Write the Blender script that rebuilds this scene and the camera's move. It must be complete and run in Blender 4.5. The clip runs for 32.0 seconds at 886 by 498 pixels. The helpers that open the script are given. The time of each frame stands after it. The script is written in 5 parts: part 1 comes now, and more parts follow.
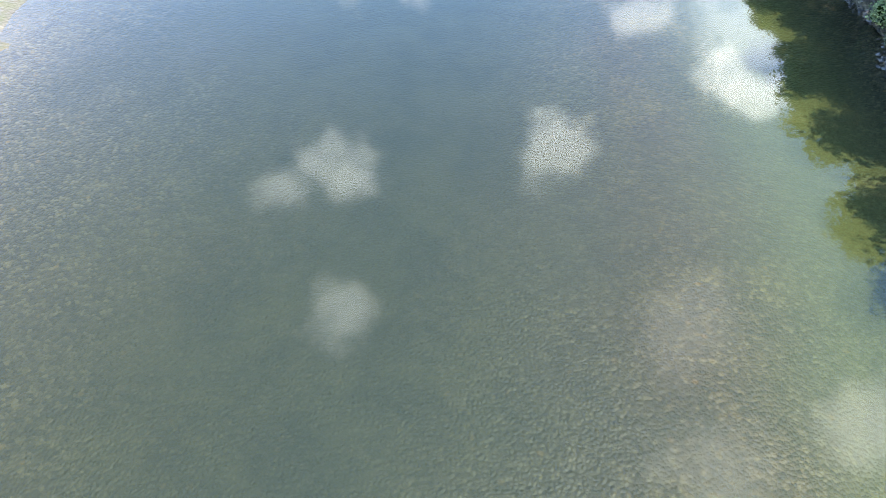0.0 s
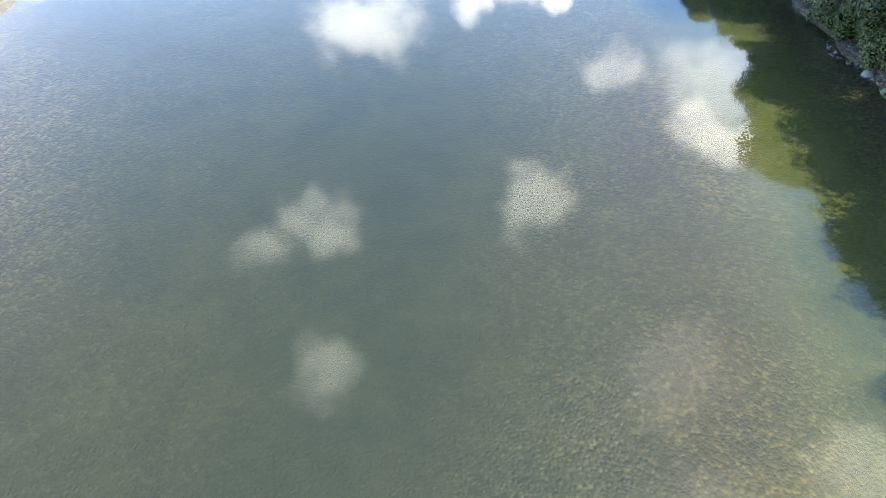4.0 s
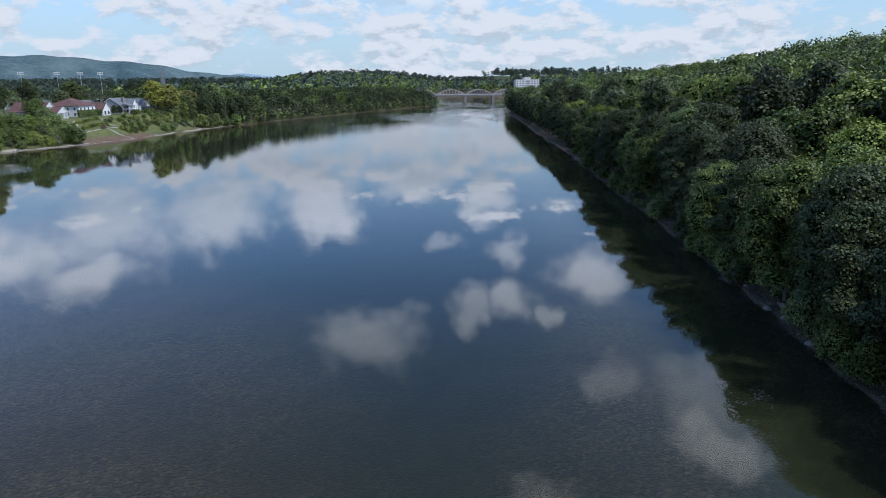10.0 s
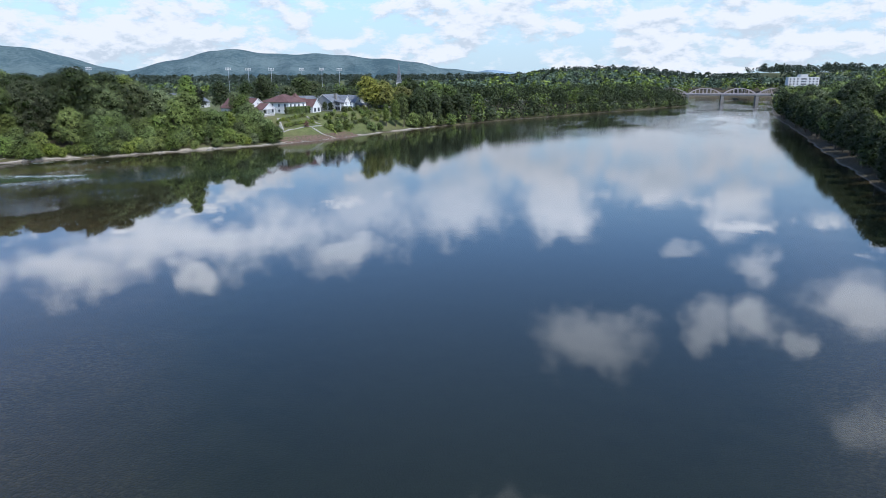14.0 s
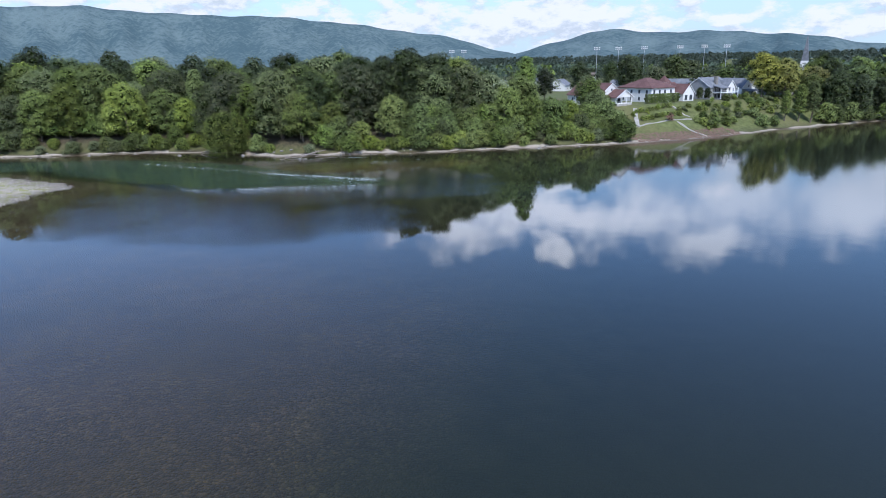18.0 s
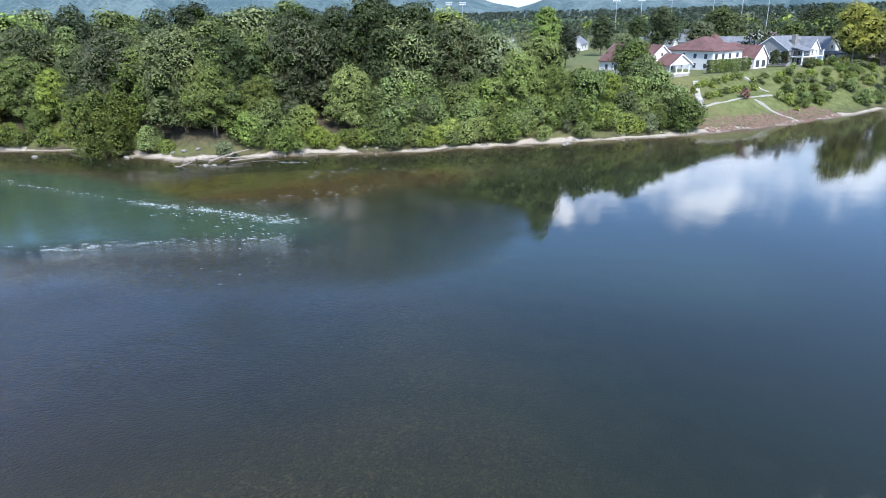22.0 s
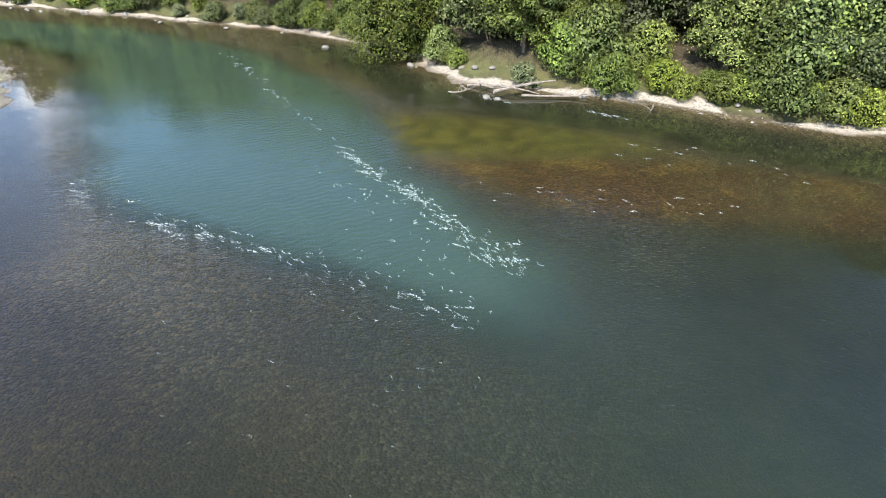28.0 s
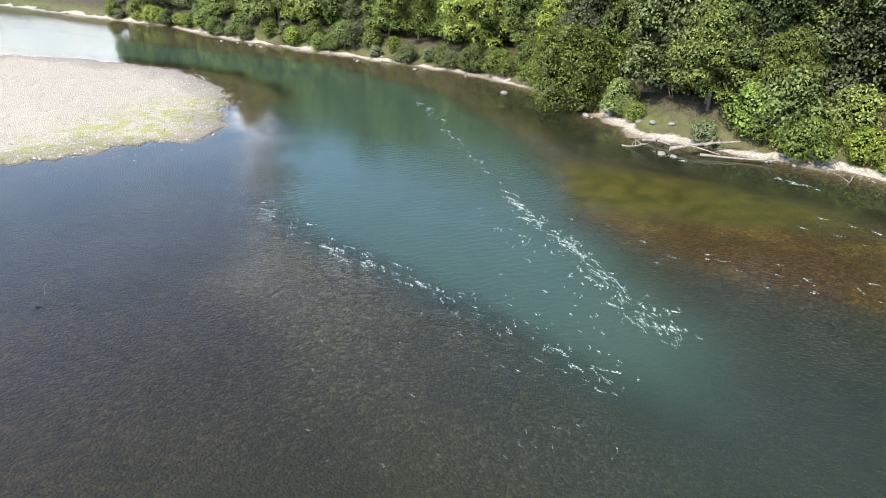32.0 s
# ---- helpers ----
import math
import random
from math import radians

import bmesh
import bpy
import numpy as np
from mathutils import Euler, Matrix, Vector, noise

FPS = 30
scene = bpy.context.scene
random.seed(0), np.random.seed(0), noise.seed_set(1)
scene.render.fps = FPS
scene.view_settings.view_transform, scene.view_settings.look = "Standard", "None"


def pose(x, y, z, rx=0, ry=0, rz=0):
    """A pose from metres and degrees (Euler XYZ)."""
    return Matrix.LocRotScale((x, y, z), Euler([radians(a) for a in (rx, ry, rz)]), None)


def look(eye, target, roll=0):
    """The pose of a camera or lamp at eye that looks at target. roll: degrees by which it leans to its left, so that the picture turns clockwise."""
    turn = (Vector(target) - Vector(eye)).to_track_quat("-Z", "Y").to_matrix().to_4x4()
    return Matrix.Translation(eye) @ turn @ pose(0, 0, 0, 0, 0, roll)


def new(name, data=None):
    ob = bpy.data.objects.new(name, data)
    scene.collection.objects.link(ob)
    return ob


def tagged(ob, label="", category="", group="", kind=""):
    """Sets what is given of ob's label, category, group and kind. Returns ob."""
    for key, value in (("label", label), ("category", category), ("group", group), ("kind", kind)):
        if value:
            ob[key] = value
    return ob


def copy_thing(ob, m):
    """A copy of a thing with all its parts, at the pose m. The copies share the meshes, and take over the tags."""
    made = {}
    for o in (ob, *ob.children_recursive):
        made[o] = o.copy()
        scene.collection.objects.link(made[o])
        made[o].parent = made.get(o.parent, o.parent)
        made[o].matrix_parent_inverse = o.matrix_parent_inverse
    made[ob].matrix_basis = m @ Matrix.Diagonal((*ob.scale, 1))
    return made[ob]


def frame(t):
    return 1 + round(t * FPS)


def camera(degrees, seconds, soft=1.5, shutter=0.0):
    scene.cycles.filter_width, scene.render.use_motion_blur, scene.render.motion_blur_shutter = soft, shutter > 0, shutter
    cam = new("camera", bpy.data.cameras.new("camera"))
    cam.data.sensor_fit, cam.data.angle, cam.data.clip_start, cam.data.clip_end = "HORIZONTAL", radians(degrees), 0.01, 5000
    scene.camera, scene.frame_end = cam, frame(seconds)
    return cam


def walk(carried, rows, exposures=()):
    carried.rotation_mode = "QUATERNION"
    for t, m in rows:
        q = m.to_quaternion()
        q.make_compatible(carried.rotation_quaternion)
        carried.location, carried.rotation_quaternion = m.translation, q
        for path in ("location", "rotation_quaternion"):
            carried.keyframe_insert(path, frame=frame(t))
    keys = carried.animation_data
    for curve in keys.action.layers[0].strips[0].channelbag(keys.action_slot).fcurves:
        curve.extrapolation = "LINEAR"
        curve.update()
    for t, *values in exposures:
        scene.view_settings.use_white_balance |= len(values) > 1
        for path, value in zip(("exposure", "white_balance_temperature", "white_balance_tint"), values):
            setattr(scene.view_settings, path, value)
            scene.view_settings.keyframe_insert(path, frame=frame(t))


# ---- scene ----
cam = camera(68.0, 32.0, soft=0.6)
PATH = [
    (0, (-1.817, -36.496, 22.001), (-1.857, -35.086, 20.584), -1.0),
    (0.5, (-1.436, -32.16, 21.997), (-1.485, -30.75, 20.579), -1.0),
    (1, (-1.066, -27.881, 21.998), (-1.121, -26.472, 20.58), -1.0),
    (1.5, (-0.8, -23.594, 21.996), (-0.854, -22.189, 20.574), -1.0),
    (2, (-0.603, -19.322, 21.995), (-0.647, -17.922, 20.568), -1.0),
    (2.5, (-0.435, -15.044, 22.019), (-0.466, -13.651, 20.584), -1.0),
    (4.5, (0.589, 2.247, 22.052), (0.611, 3.849, 20.855), -1.0),
    (5, (0.912, 6.16, 22.073), (0.937, 7.848, 21.0), -0.9),
    (5.5, (1.238, 9.916, 22.071), (1.264, 11.681, 21.129), -0.8),
    (6, (1.541, 13.574, 22.074), (1.568, 15.405, 21.269), -0.8),
    (6.5, (1.717, 17.123, 22.115), (1.748, 19.008, 21.447), -0.7),
    (7, (1.982, 20.54, 21.99), (2.017, 22.469, 21.464), -0.6),
    (7.5, (2.3, 23.93, 21.852), (2.335, 25.871, 21.368), -0.7),
    (8, (2.672, 27.484, 21.726), (2.707, 29.424, 21.242), -0.6),
    (8.5, (2.957, 31.532, 21.598), (2.991, 33.472, 21.113), -0.6),
    (9, (3.281, 36.14, 21.506), (3.315, 38.08, 21.021), -0.5),
    (9.5, (3.605, 41.267, 21.492), (3.639, 43.207, 21.006), -0.5),
    (10, (4.037, 46.68, 21.532), (4.07, 48.62, 21.047), -0.4),
    (10.5, (4.48, 52.349, 21.605), (4.512, 54.289, 21.118), -0.3),
    (11, (4.938, 58.247, 21.698), (4.97, 60.187, 21.21), -0.2),
    (11.5, (5.387, 64.399, 21.787), (5.419, 66.338, 21.298), -0.3),
    (12, (5.896, 70.775, 21.878), (5.924, 72.714, 21.39), -0.2),
    (12.5, (6.47, 77.311, 21.92), (6.472, 79.25, 21.43), -0.2),
    (13, (7.069, 83.94, 21.917), (6.909, 85.872, 21.427), -0.1),
    (13.5, (7.443, 90.512, 21.894), (6.998, 92.399, 21.402), -0.1),
    (14, (6.914, 97.118, 21.845), (6.265, 98.945, 21.353), -0.0),
    (14.5, (5.505, 103.639, 21.791), (4.709, 105.407, 21.301), -0.0),
    (15, (3.35, 110.081, 21.776), (2.399, 111.771, 21.287), 0.3),
    (15.5, (0.46, 116.333, 21.765), (-0.644, 117.928, 21.274), 0.4),
    (17.5, (-13.993, 140.231, 21.907), (-15.505, 141.454, 21.421), -0.6),
    (18, (-18.329, 145.547, 21.965), (-19.829, 146.762, 21.425), -0.8),
    (18.5, (-23.099, 150.633, 21.797), (-24.572, 151.822, 21.133), -1.2),
    (19, (-28.101, 155.682, 21.654), (-29.574, 156.868, 20.986), -1.4),
    (19.5, (-33.269, 160.708, 21.602), (-34.743, 161.894, 20.935), -1.4),
    (20, (-38.679, 165.656, 21.645), (-40.153, 166.843, 20.979), -1.3),
    (20.5, (-44.219, 170.439, 21.71), (-45.691, 171.63, 21.045), -1.2),
    (21, (-49.733, 175.058, 21.772), (-51.205, 176.248, 21.108), -1.0),
    (21.5, (-55.215, 179.775, 21.847), (-56.689, 180.963, 21.185), -0.9),
    (22, (-60.58, 184.501, 21.967), (-62.055, 185.689, 21.306), -0.9),
    (22.5, (-65.882, 189.251, 22.085), (-67.387, 190.402, 21.426), -0.9),
    (23, (-71.1, 193.92, 22.143), (-72.639, 195.026, 21.486), -0.8),
    (23.5, (-76.234, 198.245, 21.892), (-77.894, 199.165, 21.245), -0.6),
    (24, (-81.125, 201.935, 21.524), (-82.913, 202.456, 20.787), 0.2),
    (24.5, (-85.515, 204.874, 21.262), (-87.273, 205.02, 20.316), 1.0),
    (25, (-89.413, 207.061, 21.197), (-91.166, 207.184, 20.242), 1.4),
    (25.5, (-92.407, 208.455, 21.161), (-94.16, 208.594, 20.209), 1.7),
    (26, (-93.719, 209.049, 20.97), (-95.469, 209.198, 20.012), 1.8),
    (26.5, (-93.927, 209.173, 20.707), (-95.673, 209.329, 19.745), 1.6),
    (28.5, (-93.948, 209.172, 20.26), (-95.703, 209.339, 19.314), 0.4),
    (29, (-93.993, 209.122, 20.204), (-95.752, 209.25, 19.261), 0.2),
    (29.5, (-94.085, 209.148, 20.219), (-95.848, 209.079, 19.278), 0.4),
    (30, (-94.111, 209.168, 20.336), (-95.866, 208.985, 19.395), 0.6),
    (30.5, (-94.068, 209.186, 20.499), (-95.81, 208.902, 19.558), 0.8),
    (31, (-94.031, 209.292, 20.665), (-95.771, 208.993, 19.724), 0.8),
    (31.5, (-93.991, 209.326, 20.793), (-95.736, 209.025, 19.862), 0.8),
    (32, (-93.943, 209.353, 20.87), (-95.729, 209.044, 20.026), 0.7),
]
EXPOSURE = [(0, 2.38, 6250, 9), (2.5, 2.38, 6350, 9), (4.5, 2.1, 6800, 11), (5.5, 1.35, 6600, 12), (6.0, 0.8, 6400, 12), (6.5, 0.35, 6080, 12), (7.0, -0.15, 5880, 12), (9, -0.3, 5780, 12), (13, -0.05, 5880, 12), (18, 0.05, 5730, 15), (19, 0.55, 5830, 15), (20, 0.7, 5830, 12), (21, 0.6, 5830, 11), (23, 0.88, 6250, 13), (25, 0.98, 6550, 12), (32, 0.9, 6850, 10)]
walk(cam, [(t, look(eye, target, roll)) for t, eye, target, roll in PATH], EXPOSURE)

# ---- world, sun, exposure ----
SUN_AZ, SUN_EL = radians(-27), radians(50)          # azimuth measured from +x towards +y
SUN_DIR = Vector((math.cos(SUN_EL) * math.cos(SUN_AZ), math.cos(SUN_EL) * math.sin(SUN_AZ), math.sin(SUN_EL)))


class Nodes:
    """Short-hand for building node trees."""

    def __init__(self, tree):
        self.t = tree
        tree.nodes.clear()

    def add(self, kind, ins=None, **props):
        n = self.t.nodes.new("ShaderNode" + kind)
        for k, v in props.items():
            setattr(n, k, v)
        for k, v in (ins or {}).items():
            sock = n.inputs[k]
            if isinstance(v, bpy.types.NodeSocket):
                self.t.links.new(v, sock)
            else:
                sock.default_value = v
        return n

    def math(self, op, a, b=0.0, clamp=False):
        return self.add("Math", {0: a, 1: b}, operation=op, use_clamp=clamp).outputs[0]

    def vmath(self, op, a, b=(0, 0, 0)):
        return self.add("VectorMath", {0: a, 1: b}, operation=op).outputs[0]

    def mapr(self, v, a, b, c=0.0, d=1.0, smooth=True):
        n = self.add("MapRange", {0: v, 1: a, 2: b, 3: c, 4: d}, interpolation_type="SMOOTHSTEP" if smooth else "LINEAR")
        return n.outputs[0]

    def mix(self, f, a, b, blend="MIX"):
        n = self.add("Mix", data_type="RGBA", blend_type=blend)
        for i, v in ((0, f), (6, a), (7, b)):
            if isinstance(v, bpy.types.NodeSocket):
                self.t.links.new(v, n.inputs[i])
            else:
                n.inputs[i].default_value = v if i == 0 else (*v, 1) if len(v) == 3 else v
        return n.outputs[2]

    def noise(self, vec, scale, detail=4.0, rough=0.55, dist=0.0, out=0):
        return self.add("TexNoise", {"Vector": vec, "Scale": scale, "Detail": detail, "Roughness": rough, "Distortion": dist}).outputs[out]

    def ramp(self, f, stops):
        n = self.add("ValToRGB", {0: f})
        e = n.color_ramp.elements
        while len(e) < len(stops):
            e.new(0.5)
        for el, (p, c) in zip(e, stops):
            el.position, el.color = p, (*c, 1)
        return n.outputs[0]


def make_world():
    w = bpy.data.worlds.new("sky")
    w.use_nodes = True
    scene.world = w
    n = Nodes(w.node_tree)
    d = n.add("TexCoord").outputs["Generated"]
    d = n.vmath("NORMALIZE", d)
    sep = n.add("SeparateXYZ", {0: d})
    z = sep.outputs[2]
    sky = n.add("TexSky", sky_type="NISHITA", sun_disc=False, sun_elevation=SUN_EL, sun_rotation=math.pi / 2 - SUN_AZ, altitude=200, dust_density=1.2, ozone_density=1.5)
    blue = n.mix(1.0, sky.outputs[0], (SKY * 0.84, SKY * 1.0, SKY * 1.14), "MULTIPLY")
    # cumulus field, denser towards the skyline: heaped heads, flat grey feet
    flat = n.vmath("MULTIPLY", d, (1.0, 1.0, 2.2))

    def heap(shift):
        at = n.vmath("ADD", flat, (0, 0, shift))
        big = n.noise(at, 5.0, 2.0, 0.5)
        puff = n.noise(at, 18.0, 8.0, 0.60, 0.05)
        return n.math("ADD", n.math("MULTIPLY", big, 0.45), n.math("MULTIPLY", puff, 0.66))
    cover, above = heap(0.0), heap(0.028)
    line = n.math("SUBTRACT", 0.80, n.math("MULTIPLY", n.mapr(z, 0.28, 0.12), 0.285))
    field = n.mapr(n.math("SUBTRACT", cover, line), -0.035, 0.085)
    # single clouds: direction, width, height, strength
    wob = n.noise(d, 10.0, 2.0, 0.5, 0.0, 1)
    wob2 = n.noise(d, 28.0, 3.0, 0.5, 0.0, 1)
    bent = n.vmath("ADD", n.vmath("ADD", d, n.vmath("MULTIPLY", n.vmath("SUBTRACT", wob, (0.5, 0.5, 0.5)), (0.09, 0.09, 0.09))),
                   n.vmath("MULTIPLY", n.vmath("SUBTRACT", wob2, (0.5, 0.5, 0.5)), (0.045, 0.045, 0.045)))
    ragged = n.math("ADD", n.math("MULTIPLY", n.noise(d, 9.0, 3.0, 0.5), 1.3), n.math("MULTIPLY", n.noise(d, 34.0, 4.0, 0.5), 1.3))
    ragged = n.math("SUBTRACT", ragged, 1.3)
    total = None
    for az, el, wid, hei, dens in CLOUDS:
        a, e = radians(az), radians(el)
        ahead_v = Vector((-math.sin(a) * math.cos(e), math.cos(a) * math.cos(e), math.sin(e)))
        side_v = Vector((math.cos(a), math.sin(a), 0))
        top_v = side_v.cross(ahead_v)
        off = n.vmath("SUBTRACT", bent, tuple(ahead_v))
        u = n.add("VectorMath", {0: off, 1: tuple(side_v / radians(wid / 2))}, operation="DOT_PRODUCT").outputs["Value"]
        v = n.add("VectorMath", {0: off, 1: tuple(top_v / radians(hei / 2))}, operation="DOT_PRODUCT").outputs["Value"]
        f = n.add("VectorMath", {0: bent, 1: tuple(ahead_v)}, operation="DOT_PRODUCT").outputs["Value"]
        r = n.math("SQRT", n.math("ADD", n.math("MULTIPLY", u, u), n.math("MULTIPLY", v, v)))
        r = n.math("SUBTRACT", r, n.math("MULTIPLY", ragged, 0.7))
        m = n.math("MULTIPLY", n.mapr(r, 1.20, 0.25, 0.0, dens), n.math("GREATER_THAN", f, 0.0))
        total = m if total is None else n.math("MAXIMUM", total, m)
    mask = n.math("MAXIMUM", field, total, clamp=True)
    haze = n.mapr(z, 0.26, 0.0, 0.0, 0.90)
    mask = n.math("MULTIPLY", mask, n.mapr(z, -0.02, 0.01))
    lit = n.mapr(n.math("SUBTRACT", cover, above), -0.09, 0.05)
    body = n.ramp(lit, [(0.0, (0.70, 0.76, 0.80)), (0.45, (0.86, 0.90, 0.92)), (1.0, (1.0, 1.0, 0.99))])
    white = n.mix(1.0, body, (CLOUD * 0.98, CLOUD, CLOUD * 1.02), "MULTIPLY")
    white = n.mix(n.mapr(z, 0.10, 0.24), white, (CLOUD * 2.5, CLOUD * 2.55, CLOUD * 2.6))
    blue = n.mix(haze, blue, (CLOUD * 0.66, CLOUD * 0.82, CLOUD * 0.90))
    col = n.mix(mask, blue, white)
    bg = n.add("Background", {0: col, 1: 1.0})
    n.add("OutputWorld", {0: bg.outputs[0]})


SKY, CLOUD = 0.20, 0.92
CLOUDS = [
    (12.5, 37.3, 7.3, 6.2, 0.7),
    (19.0, 38.7, 5.3, 4.6, 0.55),
    (14.9, 49.8, 6.3, 6.2, 0.7),
    (-10.6, 36.3, 6.7, 8.0, 0.7),
    (-29.2, 47.6, 7.8, 11.1, 0.33),
    (-26.2, 28.2, 8.3, 5.8, 0.9),
    (-40.7, 56.8, 9.5, 7.6, 0.5),
    (-49.8, 48.5, 6.1, 6.7, 0.8),
    (6.1, 21.6, 10.2, 6.7, 0.62),
    (-7.0, 18.9, 5.9, 4.4, 0.75),
    (-2.8, 19.4, 3.9, 4.4, 0.6),
    (-10.1, 20.0, 2.4, 2.9, 0.6),
    (-6.4, 14.5, 3.9, 2.9, 0.6),
    (-4.9, 9.7, 3.9, 4.4, 0.95),
    (-14.4, 16.1, 7.2, 5.6, 0.75),
    (-15.3, 24.1, 5.2, 4.1, 0.4),
    (-24.6, 24.8, 10.8, 7.7, 0.45),
    (-0.8, 13.2, 4.4, 2.0, 0.4),
    (10.0, 10.3, 7.2, 6.6, 0.9),
    (1.1, 7.6, 6.9, 4.9, 0.95),
    (17.5, 9.8, 11.2, 7.5, 0.75),
    (26.1, 10.5, 11.4, 6.7, 0.65),
    (40.2, 12.5, 27.1, 5.7, 0.9),
    (41.1, 15.5, 2.9, 3.4, 0.9),
    (28.4, 14.3, 7.8, 5.1, 0.75),
    (50.2, 14.1, 12.8, 3.9, 0.85),
    (114.8, 13.7, 6.1, 3.6, 0.7),
    (132.0, 6.5, 3.6, 1.9, 0.9),
    (123.6, 7.9, 2.6, 3.4, 0.8),
]
make_world()

sun = new("sun", bpy.data.lights.new("sun", "SUN"))
sun.data.energy, sun.data.angle, sun.data.color = 4.7, radians(0.53), (1.0, 0.955, 0.88)
sun.matrix_world = look((0, 0, 300), Vector((0, 0, 300)) - SUN_DIR)

# ---- plan: shores, gravel bar, heights ----
RIGHT = [(16, -400), (18, -120), (22, -40), (26.5, 6), (31, 35), (33.5, 60), (33.8, 85), (36.5, 112), (40, 152), (42, 184), (47, 248),
         (52, 356), (57, 433), (65, 590), (77, 708), (100, 880), (140, 1050), (200, 1300)]
LEFT = [(-330, -400), (-318, -60), (-300, 20), (-272, 77), (-258, 108), (-238, 136), (-227, 160), (-217, 178), (-207, 196), (-199, 206), (-183, 214.5),
        (-173.5, 217.5), (-168, 228.5), (-162, 240), (-151, 254), (-142, 276), (-135, 289), (-129, 304), (-122, 328), (-118, 362),
        (-108, 416), (-91, 490), (-66, 559), (-32, 652), (8, 770), (11, 792), (0, 806), (-30, 830), (-40, 880), (-20, 1050), (30, 1300)]
BAR = [(-36, -120), (-34, 5), (-36, 40), (-42, 82), (-41, 91), (-50, 102), (-58, 111), (-73, 127), (-105, 143), (-138, 152), (-150, 156),
       (-157, 163), (-160.5, 171), (-168, 169.5), (-177, 165), (-187, 161), (-203, 144), (-209, 120), (-212, 99), (-240, 20), (-255, -120)]


def closed_distance(px, py, poly):
    """Distance to the outline of a polygon, positive inside."""
    best = np.full(px.shape, 1e9)
    inside = np.zeros(px.shape, bool)
    for (ax, ay), (bx, by) in zip(poly, poly[1:] + poly[:1]):
        dx, dy = bx - ax, by - ay
        t = np.clip(((px - ax) * dx + (py - ay) * dy) / (dx * dx + dy * dy), 0, 1)
        best = np.minimum(best, np.hypot(px - ax - t * dx, py - ay - t * dy))
        if ay != by:
            inside ^= ((ay > py) != (by > py)) & (px < (bx - ax) * (py - ay) / (by - ay) + ax)
    return np.where(inside, best, -best)


def smooth(a, b, v):
    t = np.clip((v - a) / (b - a), 0, 1)
    return t * t * (3 - 2 * t)


def wave(px, py, size, seed):
    """A soft, irregular pattern of about -1 to 1."""
    r = np.random.RandomState(seed)
    out = 0
    for k in range(7):
        a, ph, s = r.uniform(0, 6.28), r.uniform(0, 6.28), r.uniform(0.6, 1.7)
        out = out + np.sin((px * math.cos(a) + py * math.sin(a)) * 6.28 / size * s + ph + 1.3 * np.sin((px * math.sin(a) - py * math.cos(a)) * 2.9 / size + k))
    return out / 4.2


def line_distance(px, py, pts):
    best = np.full(px.shape, 1e9)
    for (ax, ay), (bx, by) in zip(pts, pts[1:]):
        dx, dy = bx - ax, by - ay
        t = np.clip(((px - ax) * dx + (py - ay) * dy) / (dx * dx + dy * dy), 0, 1)
        best = np.minimum(best, np.hypot(px - ax - t * dx, py - ay - t * dy))
    return best


RIVER_POLY = LEFT + RIGHT[::-1]
TEAL = [(-262, 40), (-236, 108), (-224, 140), (-215, 166), (-206, 177), (-194.5, 191), (-173, 204.6), (-160, 209), (-147.4, 211.6), (-140.7, 215), (-134.4, 217), (-128, 219.5), (-122, 219), (-120, 216.5), (-123, 213), (-126.4, 209.2), (-130.8, 203.3), (-134.9, 196.3), (-139, 190), (-145, 185), (-152, 182.5), (-160, 179), (-168, 176), (-178, 171), (-190, 168), (-203, 154), (-211, 130), (-216, 100), (-240, 30)]
RUST = [(-149.5, 210.8), (-142.5, 215.5), (-138.3, 219), (-135.5, 225), (-134, 232), (-131, 243), (-133, 252), (-141, 250), (-147, 238), (-149, 228)]
MOSS = [(-163, 208), (-149, 211), (-148.5, 228), (-150, 237), (-156, 231), (-161.5, 223)]
RIPPLED = [(-140.5, 186.5), (-133, 187.5), (-127.5, 192.3), (-123, 197), (-120, 198.6), (-117, 201), (-112.5, 207), (-107, 213), (-104, 222), (-108, 232), (-114, 238), (-125, 238), (-150, 236), (-162, 222), (-175, 206), (-205, 180), (-190, 172), (-165, 176), (-150, 181)]
SMOOTH_SHOAL = [(-157, 174), (-143, 185), (-130, 187), (-127.5, 192), (-123, 197), (-120, 198.4), (-117, 200.8), (-112, 207.4), (-104, 212), (-92, 200), (-96, 176), (-118, 158), (-145, 163)]


def shore(px, py):
    """Distance from the water's edge: positive on land, negative in the river; and whether it is the right bank."""
    j = wave(px, py, 7.0, 3) * 0.7 + wave(px, py, 23.0, 4) * 0.8
    river = closed_distance(px, py, RIVER_POLY)
    bar = closed_distance(px, py, BAR)
    d = -river + j
    isl = bar + j * 1.2 + wave(px, py, 3.1, 9) * 0.3
    return d, isl, px > np.interp(py, [p[1] for p in RIGHT], [p[0] for p in RIGHT]) - 30


